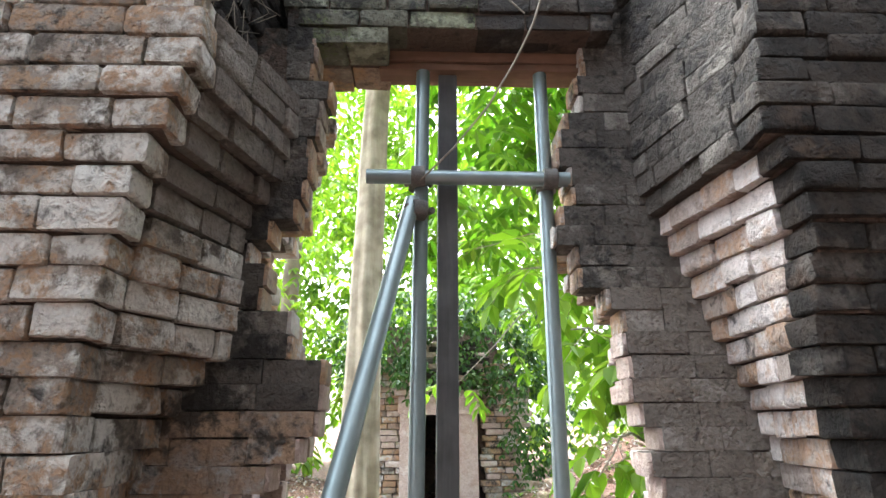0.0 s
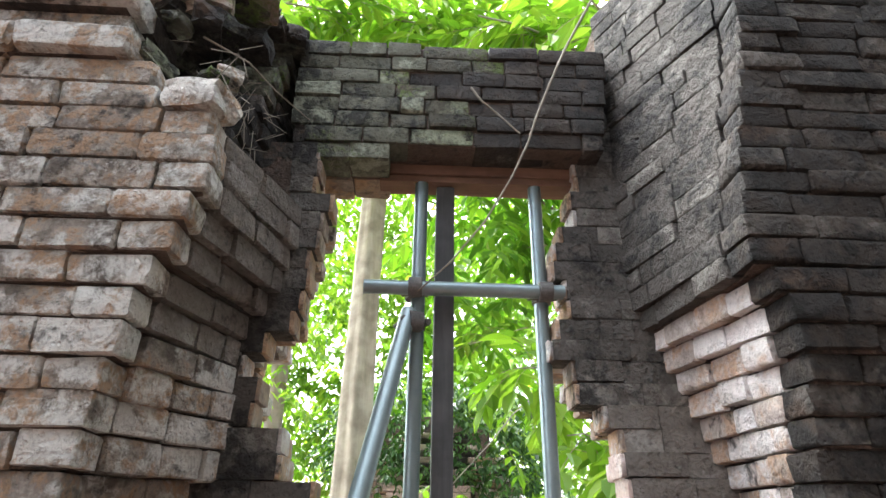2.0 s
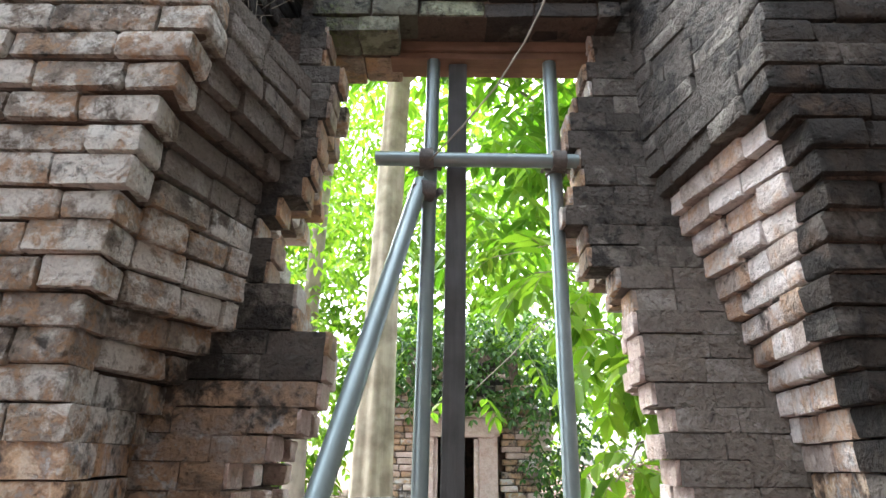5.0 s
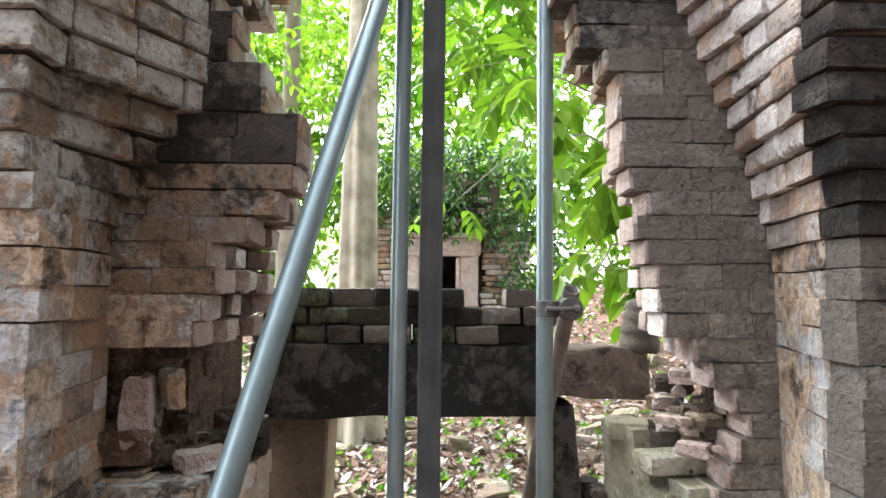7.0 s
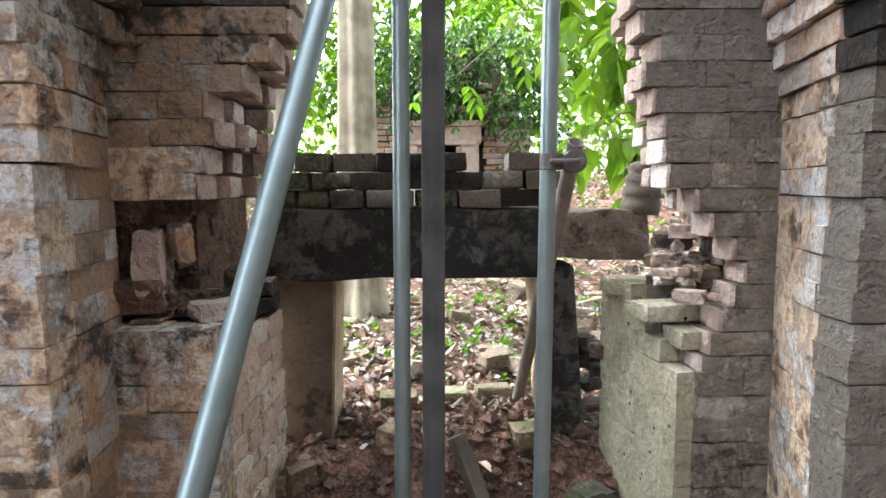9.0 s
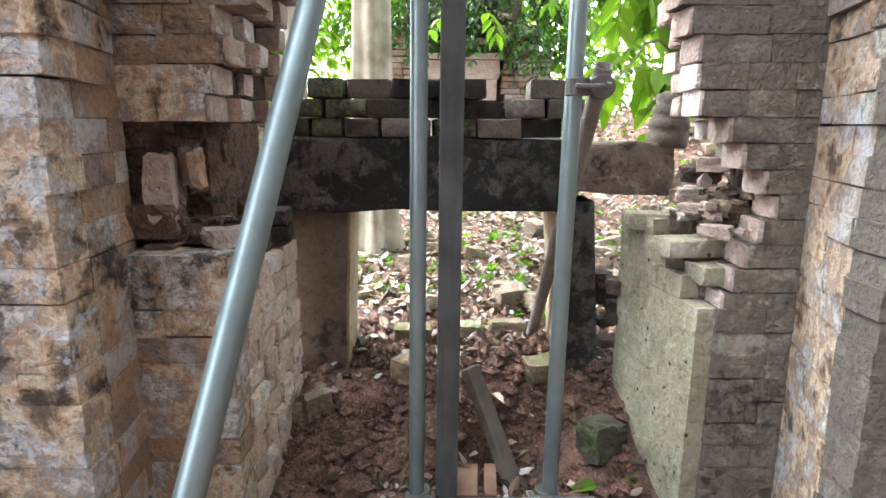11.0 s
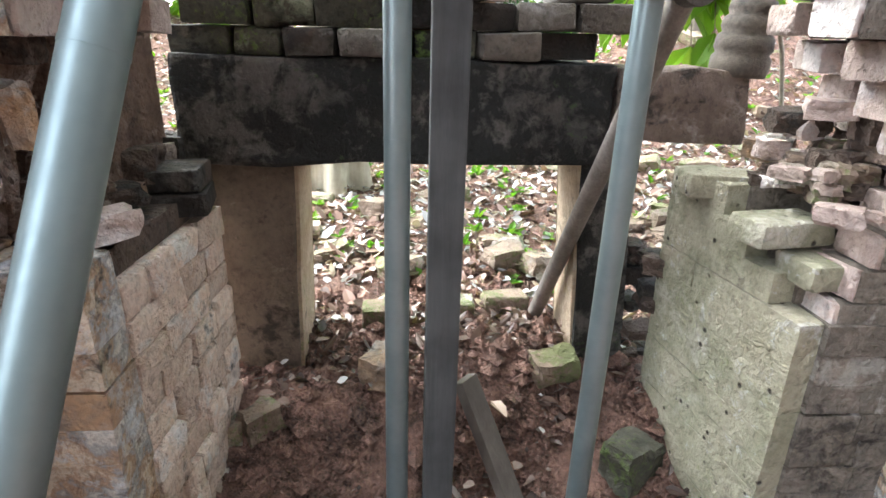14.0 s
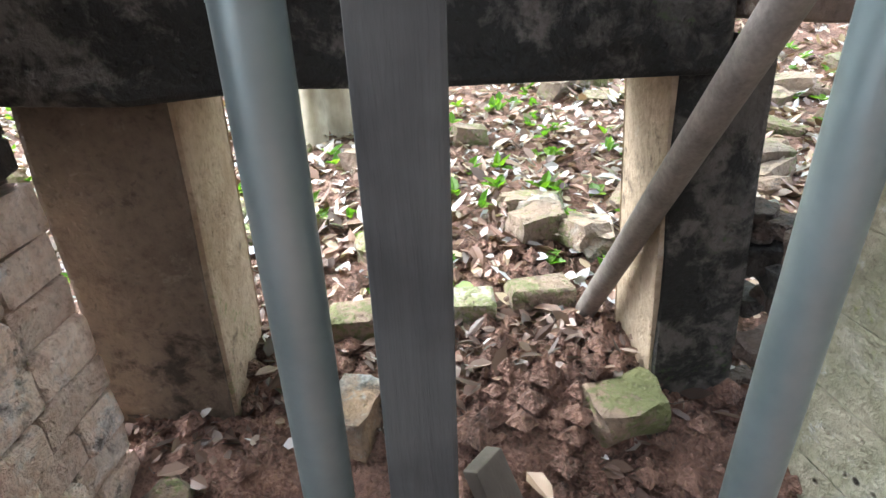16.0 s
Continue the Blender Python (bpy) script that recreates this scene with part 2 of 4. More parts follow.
M_LEAF_LIGHT = leaf_mat("light_leaf", [(0, (0.1, 0.2, 0.02)), (0.5, (0.18, 0.32, 0.03)), (1, (0.28, 0.4, 0.06))], 0.5)
M_LITTER = leaf_mat("dead_leaf", [(0, (0.05, 0.03, 0.022)), (0.25, (0.15, 0.085, 0.06)), (0.5, (0.32, 0.2, 0.16)), (0.65, (0.4, 0.32, 0.22)), (0.8, (0.42, 0.39, 0.38)), (0.94, (0.42, 0.42, 0.44)), (1, (0.5, 0.52, 0.55))], 0.1)
M_LITTER_DARK = leaf_mat("dark_dead_leaf", [(0, (0.03, 0.018, 0.013)), (0.5, (0.1, 0.06, 0.045)), (0.8, (0.2, 0.13, 0.1)), (0.93, (0.34, 0.27, 0.24)), (1, (0.5, 0.48, 0.48))], 0.1)
M_MOSSROCK = masonry("mossy_stone", [(0.2, 0.15, 0.11), (0.3, 0.22, 0.165), (0.19, 0.16, 0.13)], (0.36, 0.33, 0.29), 0.56, MOULD, 0.55, (0.12, 0.155, 0.045), 0.5)
M_TERRA = rough_mat("grey_terracotta", (0.05, 0.042, 0.036), (0.15, 0.125, 0.1), 12, 0.004)


# ---- building helpers ----
def part(name, bm, material, parent=None, label=""):
    me = bpy.data.meshes.new(name)
    bm.to_mesh(me)
    bm.free()
    me.materials.append(material)
    ob = new(name, me)
    ob.parent = parent
    if label:
        ob["label"] = label
    return ob


def raw(name, verts, faces, material, parent=None, smooth=False):
    me = bpy.data.meshes.new(name)
    me.from_pydata(verts, [], faces)
    me.materials.append(material)
    if smooth:
        me.polygons.foreach_set("use_smooth", [True] * len(me.polygons))
    ob = new(name, me)
    ob.parent = parent
    return ob


def empty(name, at=(0, 0, 0)):
    ob = new(name)
    ob.location = at
    return ob


def interp(z, table):
    """The value at z in a table of z, value pairs."""
    zs, vs = table[0::2], table[1::2]
    return float(np.interp(z, zs, vs))


def brick_mesh(name, material, rnd, worn=1.0):
    """A unit brick with worn, rounded edges and a few chipped corners."""
    bm = bmesh.new()
    bmesh.ops.create_cube(bm, size=1.0)
    bmesh.ops.subdivide_edges(bm, edges=bm.edges[:], cuts=2, use_grid_fill=True)
    o = Vector((rnd.uniform(0, 90), rnd.uniform(0, 90), rnd.uniform(0, 90)))
    chips = [v.co.copy() for v in rnd.sample(bm.verts[:], 3)]
    for v in bm.verts:
        edge = sum(abs(c) > 0.49 for c in v.co)
        near = min((v.co - c).length for c in chips)
        co = Vector([c if abs(c) > 0.49 else math.copysign(k, c) for c, k in zip(v.co, (0.45, 0.41, 0.36))])
        if edge > 1:
            co = Vector([c * (1 - k * worn * (edge - 1)) if abs(c) > 0.49 else c for c, k in zip(co, (0.02, 0.03, 0.045))])
        if edge > 1 and near < 0.3:
            co *= 1 - 0.12 * worn * rnd.uniform(0.4, 1.0)
        j = noise.noise_vector(co * 2.1 + o)
        v.co = co + worn * (Vector((j.x * 0.03, j.y * 0.06, j.z * 0.08)) + Vector((rnd.uniform(-0.01, 0.01), rnd.uniform(-0.02, 0.02), rnd.uniform(-0.03, 0.03))))
    for f in bm.faces:
        f.smooth = True
    me = bpy.data.meshes.new(name)
    bm.to_mesh(me)
    bm.free()
    me.set_sharp_from_angle(angle=radians(34))
    me.materials.append(material)
    return me


R = random.Random(7)
BRICKS = {}


def brick(material, parent, x, y, z, length, depth, height, turn=0.0, tilt=0.0, name="brick", roll=0.0, worn=1.0):
    """One brick with its middle at x, y, z."""
    key = (material.name, worn)
    if key not in BRICKS:
        BRICKS[key] = [brick_mesh("brick", material, R, worn) for _ in range(14)]
    ob = new(name, R.choice(BRICKS[key]))
    ob.parent = parent
    flip = R.choice((0, math.pi))
    ob.matrix_basis = Matrix.LocRotScale((x, y, z), Euler((tilt, roll, turn + flip)), (length, depth, height))
    return ob


def lay(parent, material, a, b, z, h, depth, out, mean=0.24, ragged=0.0, jut=0.006, start=None, joint=0.008, worn=1.0):
    """Lays bricks from a to b at height z; out: 1 when the seen face lies to the right of that way."""
    ax, ay = a
    dx, dy = b[0] - ax, b[1] - ay
    total = math.hypot(dx, dy)
    if total < 0.03:
        return
    ux, uy = dx / total, dy / total
    nx, ny = (uy, -ux) if out > 0 else (-uy, ux)
    at = 0.0
    while at < total - 0.02:
        ln = mean * R.uniform(0.7, 1.3) if start is None or at > 0 else start
        if total - at - ln < 0.07:
            ln = total - at
        j = R.uniform(-jut, jut)
        d = depth + R.uniform(-0.01, 0.01)
        e = R.uniform(0, ragged)
        mx, my = ax + ux * (at + ln / 2), ay + uy * (at + ln / 2)
        off = j + e - d / 2
        brick(material, parent, mx + nx * off, my + ny * off, z + h / 2 + R.uniform(-0.003, 0.003),
              ln - joint * R.uniform(0.1, 1.5), d, h - joint * R.uniform(0.1, 1.6), math.atan2(dy, dx) + worn * R.uniform(-0.012, 0.012), worn * R.uniform(-0.015, 0.015), "brick", 0.0, worn)
        at += ln


def prisms(name, slabs, material, parent):
    """Joins upright prisms, each given as (outline, bottom, top), into one mesh."""
    verts, faces = [], []
    for outline, z0, z1 in slabs:
        n, s = len(outline), len(verts)
        verts += [(x, y, z0) for x, y in outline] + [(x, y, z1) for x, y in outline]
        faces += [tuple(range(s + n - 1, s - 1, -1)), tuple(range(s + n, s + 2 * n))]
        faces += [(s + i, s + (i + 1) % n, s + n + (i + 1) % n, s + n + i) for i in range(n)]
    return raw(name, verts, faces, material, parent)


def rock(name, at, size, material, seed, parent=None, turn=0.0, cuts=3, rough=0.16):
    """A broken, angular stone or brick lump resting with its base at at."""
    rnd = random.Random(seed)
    bm = bmesh.new()
    bmesh.ops.create_cube(bm, size=1.0)
    bmesh.ops.subdivide_edges(bm, edges=bm.edges[:], cuts=cuts, use_grid_fill=True)
    o = Vector((rnd.uniform(0, 50), rnd.uniform(0, 50), rnd.uniform(0, 50)))
    for v in bm.verts:
        v.co = v.co * (1 - 0.18 * (v.co.length - 0.6)) + rough * noise.noise_vector(v.co * 1.7 + o) + rough * 0.35 * noise.noise_vector(v.co * 5.5 + o)
        v.co = Vector((v.co.x * size[0], v.co.y * size[1], v.co.z * size[2]))
    low = min(v.co.z for v in bm.verts)
    for v in bm.verts:
        v.co.z -= low
    ob = part(name, bm, material, parent)
    ob.matrix_basis = pose(*at, 0, 0, turn)
    return ob


def tube(name, a, b, radius, material, parent, wall=0.004, segments=20, label=""):
    """A round hollow pipe from a to b."""
    a, b = Vector(a), Vector(b)
    bm = bmesh.new()
    rows = []
    length = (b - a).length
    for r, z in ((radius - wall, 0.06), (radius - wall, 0), (radius, 0), (radius, length), (radius - wall, length), (radius - wall, length - 0.06)):
        rows.append([bm.verts.new((r * math.cos(t), r * math.sin(t), z)) for t in np.linspace(0, 2 * math.pi, segments, endpoint=False)])
    for r0, r1 in zip(rows, rows[1:]):
        for i in range(segments):
            f = bm.faces.new((r0[i], r0[(i + 1) % segments], r1[(i + 1) % segments], r1[i]))
            f.smooth = True
    for r in (rows[2], rows[3]):
        for i in range(segments):
            e = bm.edges.get((r[i], r[(i + 1) % segments]))
            e.smooth = False
    bm.transform(Matrix.Translation(a) @ (b - a).to_track_quat("Z", "Y").to_matrix().to_4x4())
    return part(name, bm, material, parent, label)


def block(name, size, m, material, parent, bevel=0.006, label="", cuts=0, rough=0.0):
    """A bevelled block of that size at the pose m, with an uneven surface where rough is given."""
    bm = bmesh.new()
    bmesh.ops.create_cube(bm, size=1.0)
    bmesh.ops.scale(bm, vec=size, verts=bm.verts)
    bmesh.ops.bevel(bm, geom=bm.edges[:], offset=bevel, segments=2, affect="EDGES", profile=0.6)
    if cuts:
        bmesh.ops.subdivide_edges(bm, edges=[e for e in bm.edges if e.calc_length() > 0.12], cuts=cuts, use_grid_fill=True)
    if rough:
        for v in bm.verts:
            v.co += rough * noise.noise_vector(v.co * 6 + Vector(size) * 9) + rough * 0.5 * noise.noise_vector(v.co * 19)
    bm.transform(m)
    return part(name, bm, material, parent, label)


def gz(x, y):
    """The height of the ground."""
    base = float(np.interp(y, [-4, 1.75, 1.95, 2.3, 2.55, 3.1, 6, 9, 14, 40], [0, 0, 0.05, 0.27, 0.33, 0.4, 0.58, 0.7, 0.9, 1.5]))
    hill = 1.25 * math.exp(-(((x - 3.2) / 1.7) ** 2 + ((y - 7.2) / 1.8) ** 2)) + 0.9 * math.exp(-(((x + 4.5) / 2.5) ** 2 + ((y - 9) / 2.5) ** 2))
    dip = -0.1 * math.exp(-(((x - 0.28) / 0.2) ** 2 + ((y - 2.06) / 0.12) ** 2)) + 0.07 * math.exp(-(((x - 0.35) / 0.18) ** 2 + ((y - 2.42) / 0.14) ** 2))
    v = Vector((x, y, 0))
    return base + hill + dip + 0.03 * noise.noise(v * 2.3) + 0.012 * noise.noise(v * 9)


# ---- ground ----
def ground_sheet():
    xs = np.concatenate([np.linspace(-400, -12, 6), np.linspace(-10, -1.6, 22), np.linspace(-1.5, 1.5, 90), np.linspace(1.6, 10, 22), np.linspace(12, 400, 6)])
    ys = np.concatenate([np.linspace(-300, -6, 5), np.linspace(-4, 1.2, 18), np.linspace(1.25, 4.5, 110), np.linspace(4.6, 16, 60), np.linspace(18, 500, 8)])
    verts = []
    for y in ys:
        for x in xs:
            z = gz(x, y)
            if 1.7 < y < 4 and abs(x) < 1.3:
                v = Vector((x, y, 3.1))
                z += 0.022 * noise.noise(v * 17) + 0.02 * abs(noise.noise(v * 43))
            verts.append((x, y, z))
    w = len(xs)
    faces = [(j * w + i, j * w + i + 1, (j + 1) * w + i + 1, (j + 1) * w + i) for j in range(len(ys) - 1) for i in range(w - 1)]
    return tagged(raw("ground", verts, faces, M_SOIL, None, True), "red-brown soil ground strewn with leaf litter", "ground", "", "structure")


ground_sheet()

# ---- tower walls: profiles by height ----
L_CX = [0, -0.84, 1.0, -0.86, 1.38, -0.85, 1.5, -0.83, 1.67, -0.82, 1.8, -0.86, 1.9, -0.85, 2.02, -0.82, 2.1, -0.81, 2.18, -0.785, 2.27, -0.77, 2.35, -0.75, 2.44, -0.73, 2.61, -0.64, 2.72, -0.6, 2.86, -0.62, 2.9, -0.79, 3.0, -0.8, 3.05, -0.91, 3.4, -0.92]
L_CY = [0, 1.36, 1.5, 1.35, 1.8, 1.31, 2.0, 1.27, 2.25, 1.23, 2.45, 1.2, 2.6, 1.17, 3.0, 1.16, 3.1, 1.1, 3.4, 1.1]
L_XI = [0, -0.88, 1.65, -0.88, 1.85, -0.77, 2.05, -0.62, 2.16, -0.6, 2.25, -0.63, 2.4, -0.63, 2.5, -0.58, 2.63, -0.52, 2.8, -0.48, 3.1, -0.5, 3.75, -0.53]
R_CX = [0, 1.0, 1.6, 0.99, 1.7, 0.98, 1.78, 0.97, 1.85, 0.93, 1.92, 0.91, 2.0, 0.89, 2.22, 0.9, 2.4, 0.87, 2.5, 0.82, 2.56, 0.78, 2.87, 0.84, 3.32, 0.94, 4.0, 0.97]
R_CY = [0, 1.36, 1.6, 1.35, 1.78, 1.32, 2.2, 1.25, 2.4, 1.19, 4, 1.18]
R_XI = [0, 1.1, 1.6, 1.08, 1.9, 0.99, 2.26, 0.85, 2.62, 0.7, 3.8, 0.71]
L_XE = [1.32, -0.65, 1.38, -0.62, 1.49, -0.62, 1.56, -0.575, 1.63, -0.58, 1.67, -0.48, 1.77, -0.39, 1.92, -0.34, 1.985, -0.34, 1.99, -0.47, 2.09, -0.46, 2.16, -0.53, 2.25, -0.58, 2.37, -0.6, 2.39, -0.56, 2.46, -0.55, 2.47, -0.5, 2.63, -0.46, 2.78, -0.42, 2.97, -0.39, 3.0, -0.47, 3.15, -0.48, 3.75, -0.5]
R_XE = [0.81, 0.87, 0.92, 0.89, 0.99, 0.97, 1.16, 0.98, 1.2, 0.86, 1.26, 0.85, 1.33, 0.8, 1.4, 0.74, 1.52, 0.72, 1.63, 0.73, 1.68, 0.69, 1.76, 0.68, 1.84, 0.65, 1.91, 0.6, 2.0, 0.62, 2.08, 0.65, 2.17, 0.58, 2.25, 0.55, 2.26, 0.47, 2.35, 0.47, 2.38, 0.41, 2.47, 0.42, 2.51, 0.46, 2.66, 0.47, 2.71, 0.43, 2.82, 0.46, 2.92, 0.52, 3.14, 0.57, 3.3, 0.61, 3.8, 0.62]
FAR_X = 1.95


def corbel_wall(side, cx_t, cy_t, xi_t, y_in, h, top, mats, name, label):
    """The inner wall of the tower beside the doorway: courses that step inwards as they rise."""
    wall = tagged(empty(name), label, "brick wall", "", "structure")
    slabs = []
    z, c = 0.0, 0
    while z < top:
        zm = z + h / 2
        cx, cy, xi = interp(zm, cx_t), interp(zm, cy_t), interp(zm, xi_t)
        cx += R.uniform(-0.008, 0.008)
        front, sidem = mats(zm)
        w = (0.14, 0.6, 1.0)[(zm > 1.58) + (zm > 1.8)]
        if side < 0:
            lay(wall, front, (cx, cy), (-FAR_X, cy), z, h, 0.12, -1, 0.26, 0, 0.008 * w, 0.2 if c % 2 else 0.14, 0.006 * w, w)
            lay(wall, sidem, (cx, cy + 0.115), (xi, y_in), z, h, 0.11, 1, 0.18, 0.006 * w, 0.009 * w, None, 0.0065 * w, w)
        else:
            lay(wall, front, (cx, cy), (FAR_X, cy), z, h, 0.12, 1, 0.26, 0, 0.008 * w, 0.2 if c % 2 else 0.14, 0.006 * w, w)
            lay(wall, sidem, (cx, cy + 0.115), (xi, y_in), z, h, 0.11, -1, 0.14 if zm < 2.5 else 0.2, 0.006 * w, 0.006 * w, None, 0.0025 + 0.0035 * w, w if zm < 2.55 else 0.5)
        i = 0.018 * side
        slabs.append(([(cx + i, cy + 0.02), (cx + 2 * i, cy + 0.115), (xi + 2 * i, y_in), (xi + 2 * i, y_in + 0.25), (side * (FAR_X + 0.4), y_in + 0.25), (side * (FAR_X + 0.4), cy + 0.02)][::side], z, z + h))
        z, c = z + h, c + 1
    prisms("mortar", slabs, M_CORE, wall)
    return wall


def jamb(side, xe_t, xi_t, y_f, y_b, h, z0, top, mats, name, label, lean):
    """The broken masonry beside the opening, with a ragged inner edge."""
    wall = tagged(empty(name), label, "brick wall", "", "structure")
    slabs = []
    z = z0
    while z < top:
        zm = z + h / 2
        xe, xi = interp(zm, xe_t) + R.uniform(-0.035, 0.03), interp(zm, xi_t)
        front, reveal = mats(zm)
        out = -1 if side < 0 else 1
        far = xi + side * 0.05
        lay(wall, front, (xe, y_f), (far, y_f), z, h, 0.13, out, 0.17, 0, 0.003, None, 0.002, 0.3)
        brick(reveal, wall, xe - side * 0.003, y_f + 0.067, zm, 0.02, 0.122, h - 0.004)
        y = y_f + 0.135
        while y < y_b:
            ln = R.uniform(0.07, 0.12)
            dx = R.uniform(-0.06, 0.03) + lean(zm) * (y - y_f)
            wl = R.uniform(0.18, 0.26)
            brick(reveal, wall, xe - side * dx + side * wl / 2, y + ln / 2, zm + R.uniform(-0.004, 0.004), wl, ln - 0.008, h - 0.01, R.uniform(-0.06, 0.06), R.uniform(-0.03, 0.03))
            y += ln
        i = side * 0.06
        slabs.append(([(xe + i, y_f + 0.014), (xe + i - side * lean(zm) * (y_b - y_f), y_b - 0.02), (side * (FAR_X + 0.4), y_b - 0.02), (side * (FAR_X + 0.4), y_f + 0.014)][::side], z, z + h))
        z += h
    prisms("mortar", slabs, M_CORE, wall)
    return wall


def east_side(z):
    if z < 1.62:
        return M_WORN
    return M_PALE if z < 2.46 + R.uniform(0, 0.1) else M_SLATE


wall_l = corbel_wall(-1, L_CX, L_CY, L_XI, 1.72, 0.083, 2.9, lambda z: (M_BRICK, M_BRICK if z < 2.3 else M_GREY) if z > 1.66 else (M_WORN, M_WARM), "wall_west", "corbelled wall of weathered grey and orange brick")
# front face near black above 1.6 m; side pale from 1.62 to 2.5
wall_r = corbel_wall(1, R_CX, R_CY, R_XI, 1.82, 0.0735, 4.0, lambda z: (M_BLACK if z > 1.6 else M_GREY, east_side(z)), "wall_east", "corbelled brick wall with a near-black inner face")
# west front: worn to 1.5 m, dark tan to 1.86 m, dark grey above
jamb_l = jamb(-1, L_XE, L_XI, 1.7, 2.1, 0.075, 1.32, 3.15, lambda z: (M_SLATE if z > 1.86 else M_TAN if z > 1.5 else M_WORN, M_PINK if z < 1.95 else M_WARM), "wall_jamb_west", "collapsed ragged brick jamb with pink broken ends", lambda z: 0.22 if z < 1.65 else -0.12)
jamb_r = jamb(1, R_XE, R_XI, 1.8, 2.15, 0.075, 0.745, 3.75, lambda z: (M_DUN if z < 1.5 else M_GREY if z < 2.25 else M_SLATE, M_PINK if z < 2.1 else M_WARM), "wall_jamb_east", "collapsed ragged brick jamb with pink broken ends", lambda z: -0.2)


# ---- brick wall over the opening, on its plank ----
over = tagged(empty("wall_over_door"), "mossy black-stained brick wall above the doorway", "brick wall", "", "structure")
for c in range(8):
    z = 3.13 + c * 0.073
    x0, x1 = -0.52 - 0.06 * (c > 1), 0.64 + 0.01 * c
    if c == 0:
        x1 = -0.19
    xm = min(x1, -0.12 + R.uniform(-0.15, 0.2))
    lay(over, M_LICHEN, (x0, 1.7), (xm, 1.7), z, 0.073, 0.14, 1, 0.2, 0, 0.008, None, 0.007, 0.7)
    if x1 > xm:
        xn = min(x1, xm + R.uniform(0.1, 0.4))
        lay(over, M_MOSSY, (xm, 1.7), (xn, 1.7), z, 0.073, 0.14, 1, 0.2, 0, 0.008, None, 0.007, 0.7)
        lay(over, M_BLACK, (xn, 1.7), (x1, 1.7), z, 0.073, 0.14, 1, 0.2, 0, 0.008, None, 0.007, 0.7)
    if c != 1:
        lay(over, M_WARM, (x1, 2.02), (x0, 2.02), z, 0.073, 0.16, 1, 0.2, 0, 0.008)
slabs = [([(-0.56, 1.715), (0.63, 1.715), (0.63, 2.0), (-0.56, 2.0)], 3.205, 3.7), ([(-0.52, 1.715), (-0.2, 1.715), (-0.2, 2.0), (-0.52, 2.0)], 3.14, 3.205)]
prisms("mortar", slabs, M_CORE, over)
block("plank", (0.86, 0.17, 0.045), pose(0.18, 1.93, 3.182), M_PLANK, over, 0.004, "brown timber plank", 3, 0.004)
block("plank", (0.8, 0.09, 0.03), pose(0.17, 1.9, 3.144), M_PLANK, over, 0.004, "brown timber plank", 3, 0.004)

# ---- low piers in front of the door frame ----
pier_l = tagged(empty("pier_west"), "low broken brick pier with worn rounded faces", "brick pier", "", "structure")
slabs = []
for c in range(12):
    z, h = c * 0.08, 0.08
    lay(pier_l, M_WORN if c % 4 else M_WARM, (-0.6, 1.66), (-0.92, 1.66), z, h, 0.12, -1, 0.16, 0, 0.003, None, 0.0015, 0.25)
    # eroded pink side face, tones raised to stand in for light from the doorway
    if c < 11:
        lay(pier_l, M_ERODED_LIT, (-0.6, 1.775), (-0.57, 2.3), z, h, 0.12, 1, 0.12, 0.0, 0.011, None, 0.003, 1.0)
    slabs.append(([(-0.63, 1.7), (-0.61, 2.3), (-1.5, 2.3), (-1.5, 1.7)], z, z + h - 0.02))
prisms("mortar", [(o[::-1], a, b) for o, a, b in slabs], M_CORE, pier_l)
pier_r = tagged(empty("pier_east"), "low cream-washed brick pier with pitted face and stepped top", "brick pier", "", "structure")
slabs = []
for c in range(13):
    z, h = c * 0.077, 0.077
    y0 = 1.8 if c < 10 else 1.8 + 0.1 * (c - 9)
    x0 = 0.785 - 0.15 * (y0 - 1.8)
    lay(pier_r, M_DUN, (x0 + 0.06, y0 - 0.004), (1.14, y0 - 0.004), z, h, 0.12, 1, 0.15, 0, 0.003, None, 0.002, 0.3)
    lay(pier_r, M_CREAM, (x0, y0), (0.7, 2.32), z, h, 0.12, -1, 0.3, 0.0, 0.0015, None, 0.0008, 0.14)
    slabs.append(([(0.8, y0 + 0.015), (1.6, y0 + 0.015), (1.6, 2.3), (0.715, 2.3)], z, z + h - 0.01))
prisms("mortar", slabs, M_CORE, pier_r)

# ---- stone door frame ----
door_frame = tagged(empty("door_frame", (0, 2.45, 0.25)), "weathered sandstone door frame half buried in soil", "door frame")
def framed(name, size, m, mat, label, rough):
    return block(name, size, Matrix.Translation((0, -2.45, -0.25)) @ m, mat, door_frame, 0.012, label, 4, rough)
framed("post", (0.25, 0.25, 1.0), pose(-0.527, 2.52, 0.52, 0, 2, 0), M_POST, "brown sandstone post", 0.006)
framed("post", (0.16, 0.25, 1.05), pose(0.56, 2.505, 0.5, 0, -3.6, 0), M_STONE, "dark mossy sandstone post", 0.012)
# post material kept dark; pale slabs put the daylight on the reveals into colour
M_REVEAL_LIT = masonry("lit_reveal_sandstone", [(0.34, 0.25, 0.17), (0.46, 0.36, 0.26), (0.4, 0.31, 0.22)], (0.52, 0.45, 0.36), 0.57, (0.13, 0.1, 0.075), 0.56, (0.18, 0.2, 0.09), 0.6, 0.006, 0.1, 5.0)
framed("reveal", (0.012, 0.235, 0.97), pose(-0.399, 2.525, 0.52, 0, 2, 0), M_REVEAL_LIT, "pale thin slab on the post reveal, daylight tinted in", 0.002)
framed("reveal", (0.012, 0.235, 1.0), pose(0.477, 2.51, 0.5, 0, -3.6, 0), M_REVEAL_LIT, "pale thin slab on the post reveal, daylight tinted in", 0.002)
